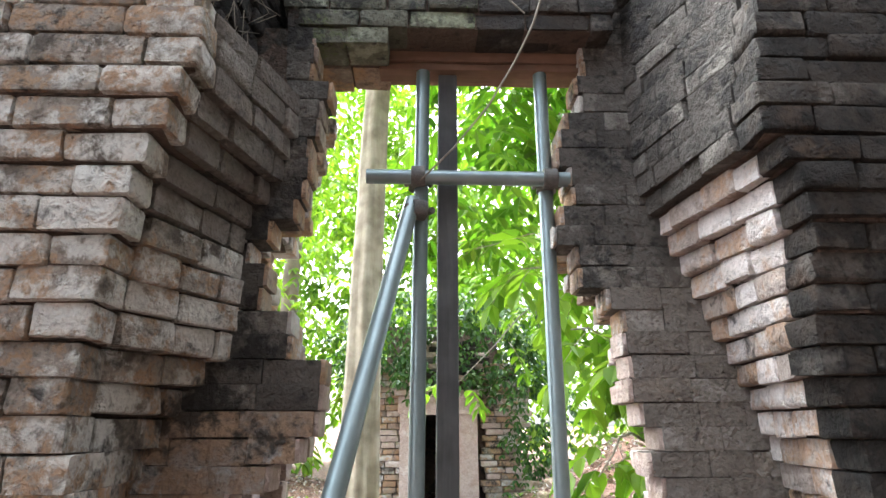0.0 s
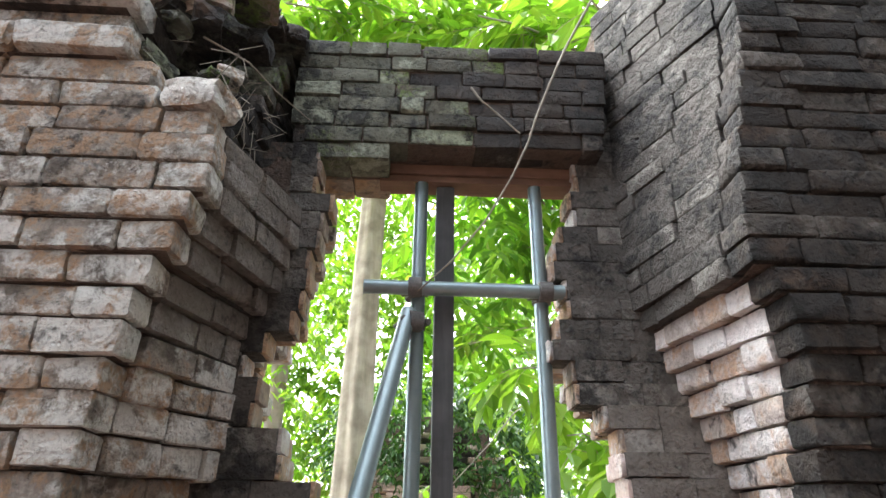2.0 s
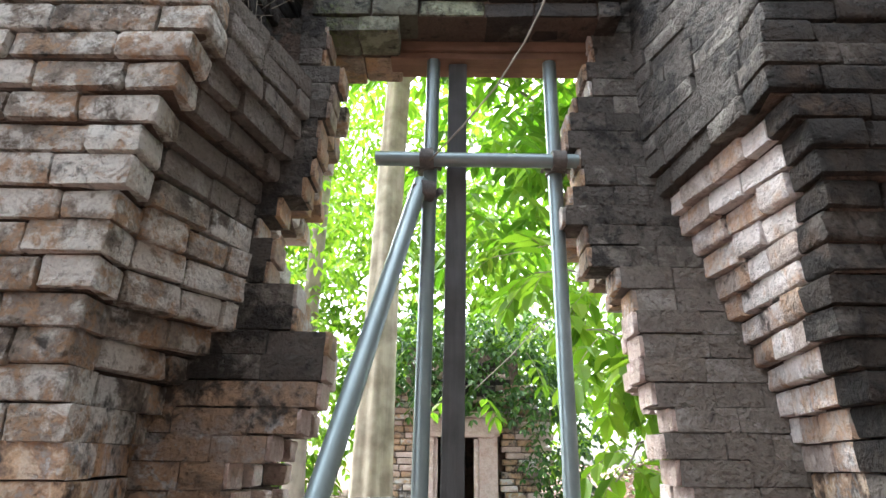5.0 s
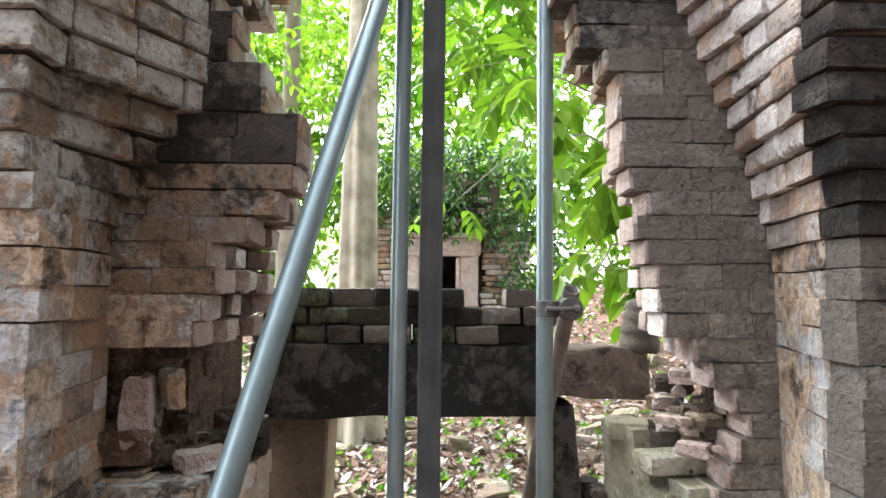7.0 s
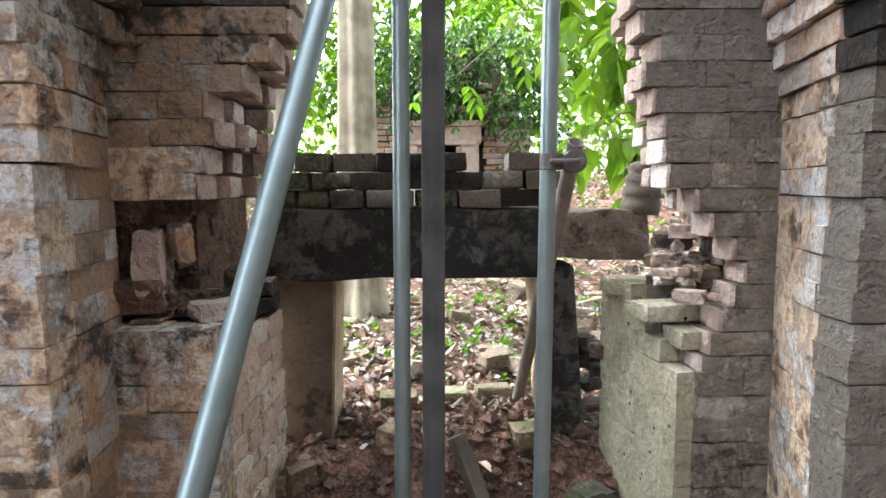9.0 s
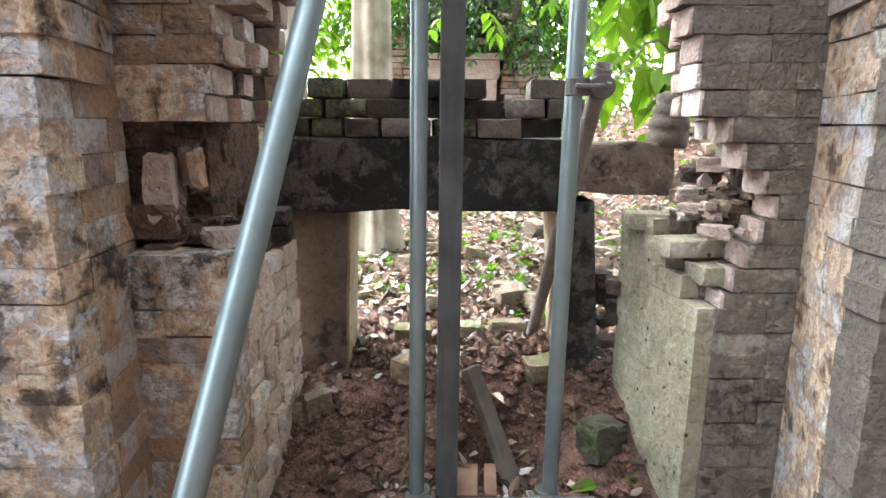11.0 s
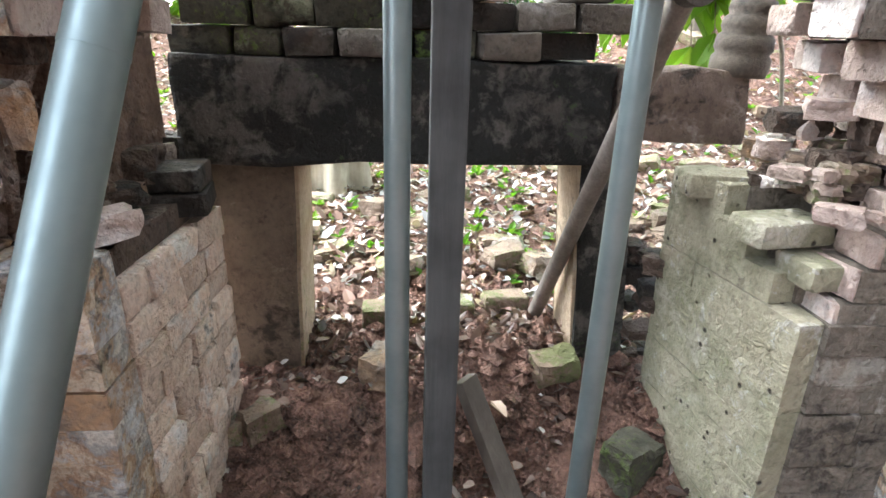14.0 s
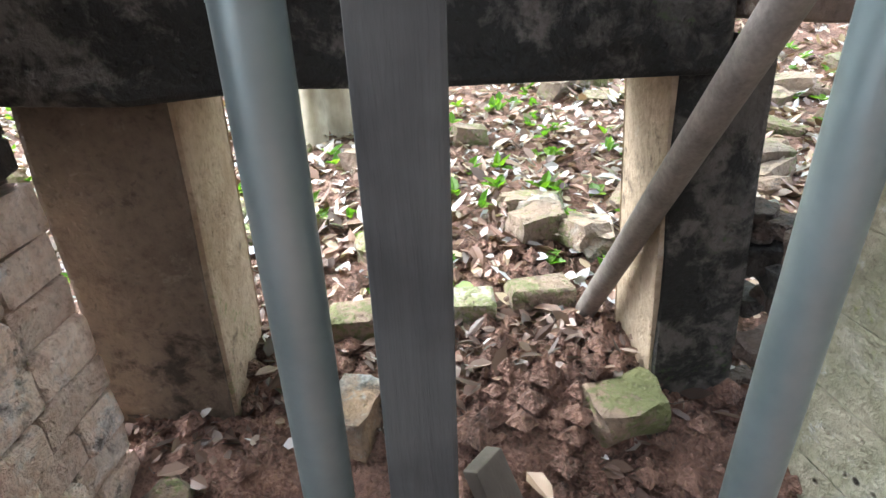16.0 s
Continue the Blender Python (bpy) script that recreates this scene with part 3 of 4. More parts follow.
framed("lintel", (1.19, 0.3, 0.285), pose(-0.085, 2.5, 1.127, 0, 0.3, 1), M_STONE, "black-stained sandstone lintel", 0.014)
framed("lintel", (0.38, 0.27, 0.2), pose(0.71, 2.49, 1.155, 0, 1.5, 0), M_REDSTONE, "broken brown end of the lintel", 0.016)

# bricks stacked on the lintel
for row, (x0, x1, z) in enumerate(((-0.68, 0.46, 1.272), (-0.64, 0.46, 1.345), (-0.52, 0.4, 1.418))):
    x = x0
    while x < x1:
        ln = R.uniform(0.13, 0.2)
        if row < 2 or R.random() < 0.75:
            b = brick(R.choice((M_MOSSY, M_MOSSY, M_BLACK, M_GREY)), None, x + ln / 2, 2.46 + R.uniform(-0.03, 0.03), z + 0.036, ln - 0.008, 0.2, 0.07, R.uniform(-0.07, 0.07), R.uniform(-0.02, 0.02))
            tagged(b, "moss-grown old brick stacked on the lintel", "brick", "bricks on the lintel")
        x += ln

# ---- props ----
prop = tagged(empty("steel_prop_frame", (0.15, 1.87, 0)), "galvanised steel pipe frame propping the lintel plank", "scaffold prop")
O = Matrix.Translation((-0.15, -1.87, 0))


def at_prop(p):
    return O @ Vector(p)


tube("pipe", at_prop((-0.087, 1.88, 0.03)), at_prop((-0.06, 1.88, 3.13)), 0.0265, M_STEEL, prop)
tube("pipe", at_prop((0.374, 1.885, 0.03)), at_prop((0.402, 1.885, 3.13)), 0.0265, M_STEEL, prop)
tube("crossbar", at_prop((-0.26, 1.82, 2.655)), at_prop((0.47, 1.82, 2.65)), 0.0265, M_STEEL, prop)
tube("base_bar", at_prop((-0.22, 1.83, 0.05)), at_prop((0.52, 1.84, 0.055)), 0.0265, M_STEEL, prop)
tube("brace", at_prop((-0.575, 0.75, 0.0)), at_prop((-0.095, 1.84, 2.57)), 0.0285, M_STEEL, prop, 0.004, 24)
tube("rear_brace", at_prop((0.47, 1.87, 1.49)), at_prop((0.412, 2.75, 0.235)), 0.0265, M_DULL, prop, 0.004, 20, "dull brown steel brace")


def coupler(at, turn):
    bm = bmesh.new()
    for off in (-0.035, 0.035):
        g = bmesh.ops.create_cone(bm, cap_ends=True, segments=18, radius1=0.037, radius2=0.037, depth=0.05)
        bmesh.ops.transform(bm, matrix=pose(off * 0.0, off, 0, 0, 90 if off < 0 else 0, 0), verts=g["verts"])
    for off in (-0.045, 0.045):
        g = bmesh.ops.create_cone(bm, cap_ends=True, segments=6, radius1=0.009, radius2=0.009, depth=0.1)
        bmesh.ops.transform(bm, matrix=pose(off, 0.0, 0, 90, 0, 0), verts=g["verts"])
        g = bmesh.ops.create_cone(bm, cap_ends=True, segments=6, radius1=0.014, radius2=0.014, depth=0.016)
        bmesh.ops.transform(bm, matrix=pose(off, -0.045, 0, 90, 0, 0), verts=g["verts"])
    g = bmesh.ops.create_cube(bm, size=1.0)
    bmesh.ops.transform(bm, matrix=Matrix.Diagonal((0.1, 0.012, 0.04, 1)), verts=g["verts"])
    bmesh.ops.bevel(bm, geom=bm.edges[:], offset=0.002, segments=1, affect="EDGES")
    ob = part("coupler", bm, M_RUST, prop, "cast steel pipe coupler")
    ob.matrix_basis = Matrix.Translation(at_prop(at)) @ pose(0, 0, 0, 0, 0, turn)
    return ob


for p, q, t in (((-0.575, 0.75, 0.0), (-0.095, 1.84, 2.57), 0.515), ((0.374, 1.885, 0.03), (0.402, 1.885, 3.13), 0.37), ((-0.087, 1.88, 0.03), (-0.06, 1.88, 3.13), 0.36)):
    m = Vector(p).lerp(Vector(q), t)
    w = (Vector(q) - Vector(p)).normalized() * 0.003
    tube("weld_seam", at_prop(m - w), at_prop(m + w), 0.029 if t > 0.5 else 0.027, M_STEEL, prop, 0.002, 20, "dull weld ring")
coupler((-0.075, 1.85, 2.655), 0)
coupler((0.4, 1.85, 2.65), 0)
coupler((-0.085, 1.86, 2.53), 20)
coupler((0.43, 1.875, 1.43), 90)
coupler((-0.075, 1.855, 0.055), 0)
coupler((0.36, 1.855, 0.058), 0)

post = tagged(empty("timber_post", (0.02, 1.9, 0)), "grey weathered square timber post holding up the plank", "timber post")
block("shaft", (0.073, 0.08, 3.1), pose(0.006, 0.015, 1.57, 0, 0.4, 0), M_TIMBER, post, 0.005, "", 5, 0.002)
lean = tagged(empty("leaning_board", (0.2, 2.0, 0)), "short grey timber board leaning on the soil", "board")
block("board", (0.07, 0.035, 0.6), Matrix.Translation((0.01, 0.04, 0.16)) @ Vector((-0.17, 0.15, 0.42)).to_track_quat("Z", "Y").to_matrix().to_4x4(), M_BOARD, lean, 0.003, "", 2, 0.002)
for x, w in ((0.09, 0.08), (0.175, 0.045)):
    b = block("wooden_block", (w, 0.16, 0.05), pose(x, 1.96, 0.05, 8, 0, R.uniform(-5, 5)), M_PLANK, None, 0.004, "", 0)
    tagged(b, "pale brown offcut of timber on the soil", "wood block", "timber offcuts")

# ---- unseen rest of the tower around the camera, sized and darkened to limit light ----
def plain_wall(name, x0, y0, x1, y1, z1, label, material):
    bm = bmesh.new()
    bmesh.ops.create_cube(bm, size=1.0)
    bmesh.ops.transform(bm, matrix=Matrix.Translation(((x0 + x1) / 2, (y0 + y1) / 2, z1 / 2 - 0.05)) @ Matrix.Diagonal((x1 - x0, y1 - y0, z1 + 0.1, 1)), verts=bm.verts)
    return tagged(part(name, bm, material, None), label, "brick wall", "", "structure")


plain_wall("wall_south", -2.35, -2.75, 2.35, -2.35, 6.5, "plain weathered brick wall closing the tower, unseen, set to limit light", M_SLATE)
plain_wall("wall_side_east", 1.96, -2.34, 2.35, 1.25, 7.0, "plain weathered brick wall closing the tower, unseen, set to limit light", M_SLATE)
# unseen west side, opened above a low stub to let light in
plain_wall("wall_side_west", -2.35, 0.5, -1.96, 1.25, 4.6, "plain weathered brick wall closing the tower, unseen, set to limit light", M_SLATE)
plain_wall("wall_stub_west", -2.35, -1.9, -1.96, 0.49, 0.6, "low unseen wall stub, kept low to let light in", M_SLATE)
plain_wall("wall_end_west", -2.35, -2.34, -1.96, -1.91, 5.0, "plain weathered brick wall closing the tower, unseen, set to limit light", M_SLATE)

# ---- broken top of the west wall ----
top_l = tagged(empty("wall_top_west"), "broken mossy brick wall top with tumbled pieces", "brick wall", "", "structure")
slabs = []
for c in range(12):
    z = 2.9 + c * 0.083
    xx, yy = (-0.7 + 0.012 * c, 1.42 + 0.036 * c) if c < 9 else (-0.98, 1.62 + 0.03 * c)
    lay(top_l, M_MOSSY if c > 4 else M_BLACK, (xx, yy), (-1.9, yy), z, 0.083, 0.12, -1, 0.22, 0, 0.02)
    lay(top_l, M_BLACK, (xx, yy + 0.115), (-0.57 if c < 9 else -0.95, 2.1), z, 0.083, 0.12, 1, 0.18, 0.0, 0.012)
    slabs.append(([(xx - 0.03, yy + 0.02), (xx if c > 8 else -0.62, 2.2), (-2.3, 2.2), (-2.3, yy + 0.02)][::-1], z, z + 0.083))
prisms("mortar", slabs, M_CORE, top_l)
cornice = tagged(empty("wall_cornice_west"), "projecting pale brick cornice course", "brick wall", "", "structure")
slabs = []
for z, x, y, h in ((2.9, -0.79, 1.16, 0.085), (2.985, -0.82, 1.17, 0.085), (3.07, -0.9, 1.12, 0.1), (3.17, -0.93, 1.16, 0.07), (3.24, -0.9, 1.1, 0.085), (3.325, -1.08, 1.2, 0.083), (3.408, -1.12, 1.18, 0.083), (3.49, -1.2, 1.22, 0.083), (3.573, -1.17, 1.2, 0.083), (3.656, -1.25, 1.26, 0.083)):
    lay(cornice, M_BRICK if z < 3.3 else M_MOSSY, (x, y), (-1.95, y), z, h, 0.14, -1, 0.34, 0, 0.01)
    lay(cornice, M_BLACK, (x, y + 0.13), (x, 1.42), z, h, 0.12, 1, 0.2, 0, 0.01)
    slabs.append(([(x - 0.04, y + 0.04), (-2.2, y + 0.04), (-2.2, 1.5), (x - 0.04, 1.5)], z, z + h))
prisms("mortar", slabs, M_CORE, cornice)


def heap(n, x, y, z, spread, size, mats, seed, label, group, name="brick_fragment"):
    """Loose broken pieces that lie within a box round x, y, with their bases near z."""
    rnd = random.Random(seed)
    for i in range(n):
        px, py = x + rnd.uniform(-spread[0], spread[0]), y + rnd.uniform(-spread[1], spread[1])
        s = size * rnd.uniform(0.55, 1.25)
        base = z(px, py) if callable(z) else z + rnd.uniform(0, spread[2])
        ob = rock(name, (px, py, base - 0.012), (s * rnd.uniform(0.9, 1.6), s * rnd.uniform(0.7, 1.1), s * rnd.uniform(0.45, 0.75)), rnd.choice(mats), seed * 100 + i, None, rnd.uniform(0, 180))
        tagged(ob, label, "brick fragment", group)


heap(12, -0.86, 1.33, 2.9, (0.16, 0.1, 0.3), 0.11, [M_MOSSY, M_BLACK, M_BRICK], 3, "mossy broken brick lying on the wall top", "rubble on the wall top")
heap(16, -0.72, 1.75, 3.63, (0.16, 0.2, 0.05), 0.13, [M_MOSSY, M_BLACK], 4, "dark mossy broken brick lying on the wall top", "rubble on the wall top")
tagged(rock("brick_fragment", (-0.69, 1.2, 2.9), (0.16, 0.12, 0.085), M_BRICK, 55, None, -12), "pale loose brick lying on the wall edge", "brick fragment", "rubble on the wall top")
heap(16, -0.76, 1.95, 0.95, (0.13, 0.22, 0.02), 0.085, [M_WARM, M_CORE, M_PINK], 5, "reddish broken brick lying on the low pier", "rubble on the low pier")
heap(9, -0.78, 2.25, 0.9, (0.1, 0.12, 0.12), 0.11, [M_CORE, M_WARM, M_BLACK], 6, "reddish broken brick lying on the low pier", "rubble on the low pier")
heap(34, 0.92, 2.02, 0.99, (0.1, 0.2, 0.1), 0.06, [M_PINK, M_CORE, M_MOSSROCK], 8, "small broken brick lying on the stepped pier", "rubble on the stepped pier")
heap(26, 0.96, 2.12, 1.04, (0.09, 0.16, 0.16), 0.07, [M_CORE, M_PINK, M_WARM], 9, "small broken brick lying on the stepped pier", "rubble on the stepped pier")
for x, y, z, t in ((0.81, 1.98, 0.93, 0.2), (0.77, 2.2, 0.98, -0.1), (0.9, 1.9, 0.86, 0.1)):
    tagged(brick(M_CREAM, None, x, y, z, 0.2, 0.12, 0.06, t), "yellowish loose brick on the stepped pier", "brick", "bricks on the stepped pier")
for x, y, z, t in ((-0.66, 2.2, 0.93, 0.2), (-0.67, 2.21, 0.985, 0.1)):
    tagged(brick(M_BLACK, None, x, y, z, 0.2, 0.16, 0.055, t), "dark flat tile lying beside the lintel", "tile", "tiles beside the lintel")

heap(26, -0.86, 1.42, 3.3, (0.16, 0.16, 0.34), 0.13, [M_MOSSY, M_BLACK, M_MOSSROCK], 12, "mossy broken brick heaped on the wall top", "rubble on the wall top")

# the hollow under the west jamb: rough core and a bright lump of brick
hollow = tagged(empty("wall_hollow_west"), "crumbled brick core behind the broken jamb", "brick wall", "", "structure")
prisms("core", [([(-0.75, 1.96), (-1.6, 1.94), (-1.6, 2.32), (-0.7, 2.32)][::-1], 0.9, 1.33)], M_CLAY, hollow)
rock("core", (-1.12, 2.05, 0.85), (0.5, 0.4, 0.6), M_CLAY, 71, hollow, 10, 4, 0.2)
rock("core", (-1.02, 2.08, 1.2), (0.45, 0.35, 0.2), M_CLAY, 72, hollow, 0, 4, 0.2)
rock("core", (-0.99, 1.9, 0.93), (0.42, 0.24, 0.42), M_CLAY, 76, hollow, 8, 5, 0.3)
rock("lump", (-0.81, 1.77, 1.03), (0.075, 0.09, 0.18), M_PINK, 73, hollow, 12, 4, 0.18)
rock("lump", (-0.74, 1.82, 1.12), (0.05, 0.07, 0.11), M_WARM, 74, hollow, 40, 4, 0.2)
rock("lump", (-0.88, 1.8, 0.97), (0.16, 0.2, 0.12), M_CLAY, 75, hollow, 25, 4, 0.2)
heap(48, -0.86, 1.94, 0.94, (0.13, 0.14, 0.36), 0.075, [M_CLAY, M_CLAY, M_CORE], 10, "crumbled reddish brick in the wall hollow", "rubble in the hollow")


heap(14, 0.71, 2.42, 0.2, (0.05, 0.08, 0.5), 0.085, [M_BLACK, M_CORE], 14, "dark broken brick wedged beside the door post", "rubble beside the post")


# ---- turned stone finial on the lintel end ----
def lathe(name, rows, material, m, label, category, parent=None, seg=28):
    bm = bmesh.new()
    rings = [[bm.verts.new((r * math.cos(t), r * math.sin(t), z)) for t in np.linspace(0, 2 * math.pi, seg, endpoint=False)] for r, z in rows]
    for a, b in zip(rings, rings[1:]):
        for i in range(seg):
            bm.faces.new((a[i], a[(i + 1) % seg], b[(i + 1) % seg], b[i])).smooth = True
    bm.faces.new(rings[0][::-1])
    bm.faces.new(rings[-1])
    for v in bm.verts:
        v.co += 0.004 * noise.noise_vector(v.co * 16)
    bm.transform(m)
    return tagged(part(name, bm, material, parent), label, category)


lathe("stone_finial", [(0.074, 0), (0.08, 0.015), (0.08, 0.05), (0.07, 0.062), (0.078, 0.075), (0.076, 0.105), (0.064, 0.115), (0.072, 0.13), (0.07, 0.155), (0.056, 0.165), (0.062, 0.178), (0.058, 0.2), (0.03, 0.215)], M_TERRA, pose(0.88, 2.42, 1.238, 0, 4, 0), "ring-turned grey stone finial on the lintel end", "finial")

# ---- stones on the soil ----
for x, y, sx, sy, sz, t, s in ((0.6, 2.08, 0.155, 0.12, 0.14, 35, 21), (-0.5, 2.2, 0.12, 0.08, 0.1, 40, 22), (-0.6, 2.18, 0.1, 0.08, 0.08, 10, 23), (0.41, 2.33, 0.15, 0.11, 0.09, 15, 24), (-0.14, 2.36, 0.14, 0.1, 0.1, 70, 25)):
    tagged(rock("stone", (x, y, gz(x, y) - 0.035), (sx, sy, sz), M_TAN if s == 25 else M_MOSSY if s == 21 else M_MOSSROCK, s, None, t), "angular mossy stone lying on the red soil", "stone", "stones by the doorway")
for x, y, t in ((-0.14, 2.63, 0.1), (0.1, 2.68, -0.05), (0.31, 2.72, 0.12)):
    tagged(brick(M_MOSSROCK, None, x, y, gz(x, y) + 0.03, 0.17, 0.1, 0.085, t, 0.05, "brick", 0.0, 1.4), "mossy old brick set in the soil beyond the sill", "brick", "bricks beyond the sill")
rnd = random.Random(31)
STONES = [rock("stone", (0, -300, 0), (rnd.uniform(0.16, 0.24), rnd.uniform(0.1, 0.16), rnd.uniform(0.08, 0.12)), M_MOSSROCK, 300 + i) for i in range(8)]
for i in range(250):
    y = 2.95 + 5.5 * rnd.random() ** 1.3
    x = rnd.uniform(-0.55, 0.55) * (y + 0.6)
    if math.hypot(x + 0.58, y - 4.1) < 0.3:
        continue
    src = STONES[i % 8]
    ob = new("stone", src.data)
    s = rnd.uniform(0.4, 1.05)
    ob.matrix_basis = Matrix.LocRotScale((x, y, gz(x, y) - 0.02), Euler((rnd.uniform(-0.25, 0.25), rnd.uniform(-0.25, 0.25), rnd.uniform(0, 6.3))), (s, s, s))
    tagged(ob, "mossy broken brick half sunk in leaf litter", "stone", "stones in the leaf litter")
for ob in STONES:
    bpy.data.objects.remove(ob)


# ---- foliage ----
def add_leaf(V, F, base, way, up, length, width, curl=0.12):
    """One folded leaf with six outline points."""
    way = way.normalized()
    side = way.cross(up)
    side = side.normalized() if side.length > 1e-4 else Vector((1, 0, 0))
    nrm = side.cross(way).normalized()
    s = len(V)
    for t, w, k in ((0, 0.02, 0), (0.32, 0.5, 0), (0.68, 0.42, 0.5), (1, 0, 1)):
        mid = base + way * (length * t) - nrm * (curl * length * t * t)
        if t in (0, 1):
            V.append(tuple(mid))
        else:
            V.append(tuple(mid + side * (width * w) + nrm * (width * 0.16)))
            V.append(tuple(mid - side * (width * w) + nrm * (width * 0.16)))
    F.append((s, s + 1, s + 3, s + 5))
    F.append((s, s + 5, s + 4, s + 2))


def add_spray(V, F, rnd, start, way, length, pairs, leaf, width, droop=0.5, stems=None):
    """A pinnate spray: leaflets in pairs along a drooping stalk, and one at its tip."""
    p, d = start.copy(), way.normalized()
    step = length / pairs
    for i in range(pairs):
        d = (d + Vector((rnd.uniform(-0.05, 0.05), rnd.uniform(-0.05, 0.05), -droop * step / max(length, 0.01)))).normalized()
        q = p + d * step
        if stems is not None:
            stems.append((p.copy(), q.copy()))
        p = q
        side = d.cross(Vector((0, 0, 1)))
        side = side.normalized() if side.length > 1e-3 else Vector((1, 0, 0))
        for sg in (-1, 1):
            w = side * sg * rnd.uniform(0.7, 1) + d * rnd.uniform(0.35, 0.75) + Vector((0, 0, rnd.uniform(-0.7, 0.05)))
            up = Vector((rnd.uniform(-0.3, 0.3), rnd.uniform(-0.3, 0.3), 1))
            add_leaf(V, F, p, w, up, leaf * rnd.uniform(0.75, 1.15), width * rnd.uniform(0.8, 1.15), rnd.uniform(0.02, 0.3))
    add_leaf(V, F, p, d, Vector((0, 0, 1)), leaf, width)


def rod(V, F, a, b, r0, r1, seg=6):
    way = (b - a)
    if way.length < 1e-5:
        return
    q = way.to_track_quat("Z", "Y")
    s = len(V)
    for p, r in ((a, r0), (b, r1)):
        for i in range(seg):
            t = 2 * math.pi * i / seg
            V.append(tuple(p + q @ Vector((r * math.cos(t), r * math.sin(t), 0))))
    for i in range(seg):
        F.append((s + i, s + (i + 1) % seg, s + seg + (i + 1) % seg, s + seg + i))


def path_rods(V, F, pts, r0, r1, seg=7):
    n = len(pts) - 1
    for i in range(n):
        rod(V, F, Vector(pts[i]), Vector(pts[i + 1]), r0 + (r1 - r0) * i / n, r0 + (r1 - r0) * (i + 1) / n, seg)


def bend(a, b, sag, n, seed, wob=0.03):
    rnd = random.Random(seed)
    a, b = Vector(a), Vector(b)
    out = []
    for i in range(n + 1):
        t = i / n
        p = a.lerp(b, t) + Vector((rnd.uniform(-wob, wob), rnd.uniform(-wob, wob), sag * 4 * t * (1 - t) + rnd.uniform(-wob, wob))) * (1 if 0 < i < n else 0)
        out.append(p)
    return out


def bough(name, label, root, limbs, n, leaf, width, mat, seed, droop=0.6, length=0.5, pairs=5, radius=0.02, spread=0.35):
    """A small tree or bough: limbs from one root, with sprays of leaves along their outer parts."""
    rnd = random.Random(seed)
    thing = tagged(empty(name), label, "tree")
    VW, FW, VL, FL, stems = [], [], [], [], []
    for k, (a, b, sag) in enumerate(limbs):
        pts = bend(a, b, sag, 9, seed + k)
        path_rods(VW, FW, pts, radius, radius * 0.35)
        for i in range(n):
            t = rnd.uniform(0.25, 1.0) * 8.99
            j = int(t)
            p = pts[j].lerp(pts[j + 1], t - j)
            d = Vector((rnd.uniform(-1, 1), rnd.uniform(-1, 1), rnd.uniform(-0.6, 0.6)))
            add_spray(VL, FL, rnd, p + d * spread * 0.2, d, length * rnd.uniform(0.6, 1.2), pairs, leaf, width, droop, stems)
    for a, b in stems:
        rod(VW, FW, a, b, 0.003, 0.0025, 3)
    raw("branchwork", VW, FW, M_TWIG, thing, True)
    raw("foliage", VL, FL, mat, thing)
    return thing


def trunk(name, base, top, r0, r1, mat, seed, flutes, parent):
    """A tapered trunk with buttress flutes at its foot."""
    rnd = random.Random(seed)
    base, top = Vector(base), Vector(top)
    V, F, seg, rows = [], [], 28, 26
    ph = rnd.uniform(0, 6)
    for j in range(rows + 1):
        t = j / rows
        c = base.lerp(top, t) + Vector((0.03 * math.sin(5 * t + ph), 0.03 * math.cos(4 * t + ph), 0))
        r = r0 + (r1 - r0) * t + r0 * 0.55 * math.exp(-t * 16)
        for i in range(seg):
            a = 2 * math.pi * i / seg
            fl = 1 + flutes * (0.25 + math.exp(-t * 5)) * math.sin(5 * a + ph + 2 * t) + 0.06 * noise.noise(Vector((math.cos(a) * 2, math.sin(a) * 2, t * 14 + seed)))
            V.append((c.x + r * fl * math.cos(a), c.y + r * fl * math.sin(a), c.z))
    for j in range(rows):
        for i in range(seg):
            F.append((j * seg + i, j * seg + (i + 1) % seg, (j + 1) * seg + (i + 1) % seg, (j + 1) * seg + i))
    return raw("trunk", V, F, mat, parent, True)


def cloud(V, F, rnd, centre, radii, n, leaf, width, length=0.6, pairs=4):
    for _ in range(n):
        while True:
            p = Vector((rnd.uniform(-1, 1), rnd.uniform(-1, 1), rnd.uniform(-1, 1)))
            if 0.15 < p.length < 1:
                break
        q = Vector((centre[0] + p.x * radii[0], centre[1] + p.y * radii[1], centre[2] + p.z * radii[2]))
        add_spray(V, F, rnd, q, Vector((rnd.uniform(-1, 1), rnd.uniform(-1, 1), rnd.uniform(-0.7, 0.3))), length, pairs, leaf, width, 0.5)


def tall_tree(name, label, base, top, r0, r1, bark, flutes, clouds, leaf, width, mat, seed, length=0.6):
    rnd = random.Random(seed)
    thing = tagged(empty(name), label, "tree")
    trunk("trunk", base, top, r0, r1, bark, seed, flutes, thing)
    VW, FW, V, F = [], [], [], []
    for c, r, n in clouds:
        t = min(0.98, max(0.55, (c[2] - base[2]) / (top[2] - base[2]) * 0.75))
        path_rods(VW, FW, bend(Vector(base).lerp(Vector(top), t), c, 0.2, 7, seed), r1 * 0.6, 0.012)
        cloud(V, F, rnd, c, r, n, leaf, width, length)
    raw("branchwork", VW, FW, bark, thing, True)
    raw("crown", V, F, mat, thing)
    return thing


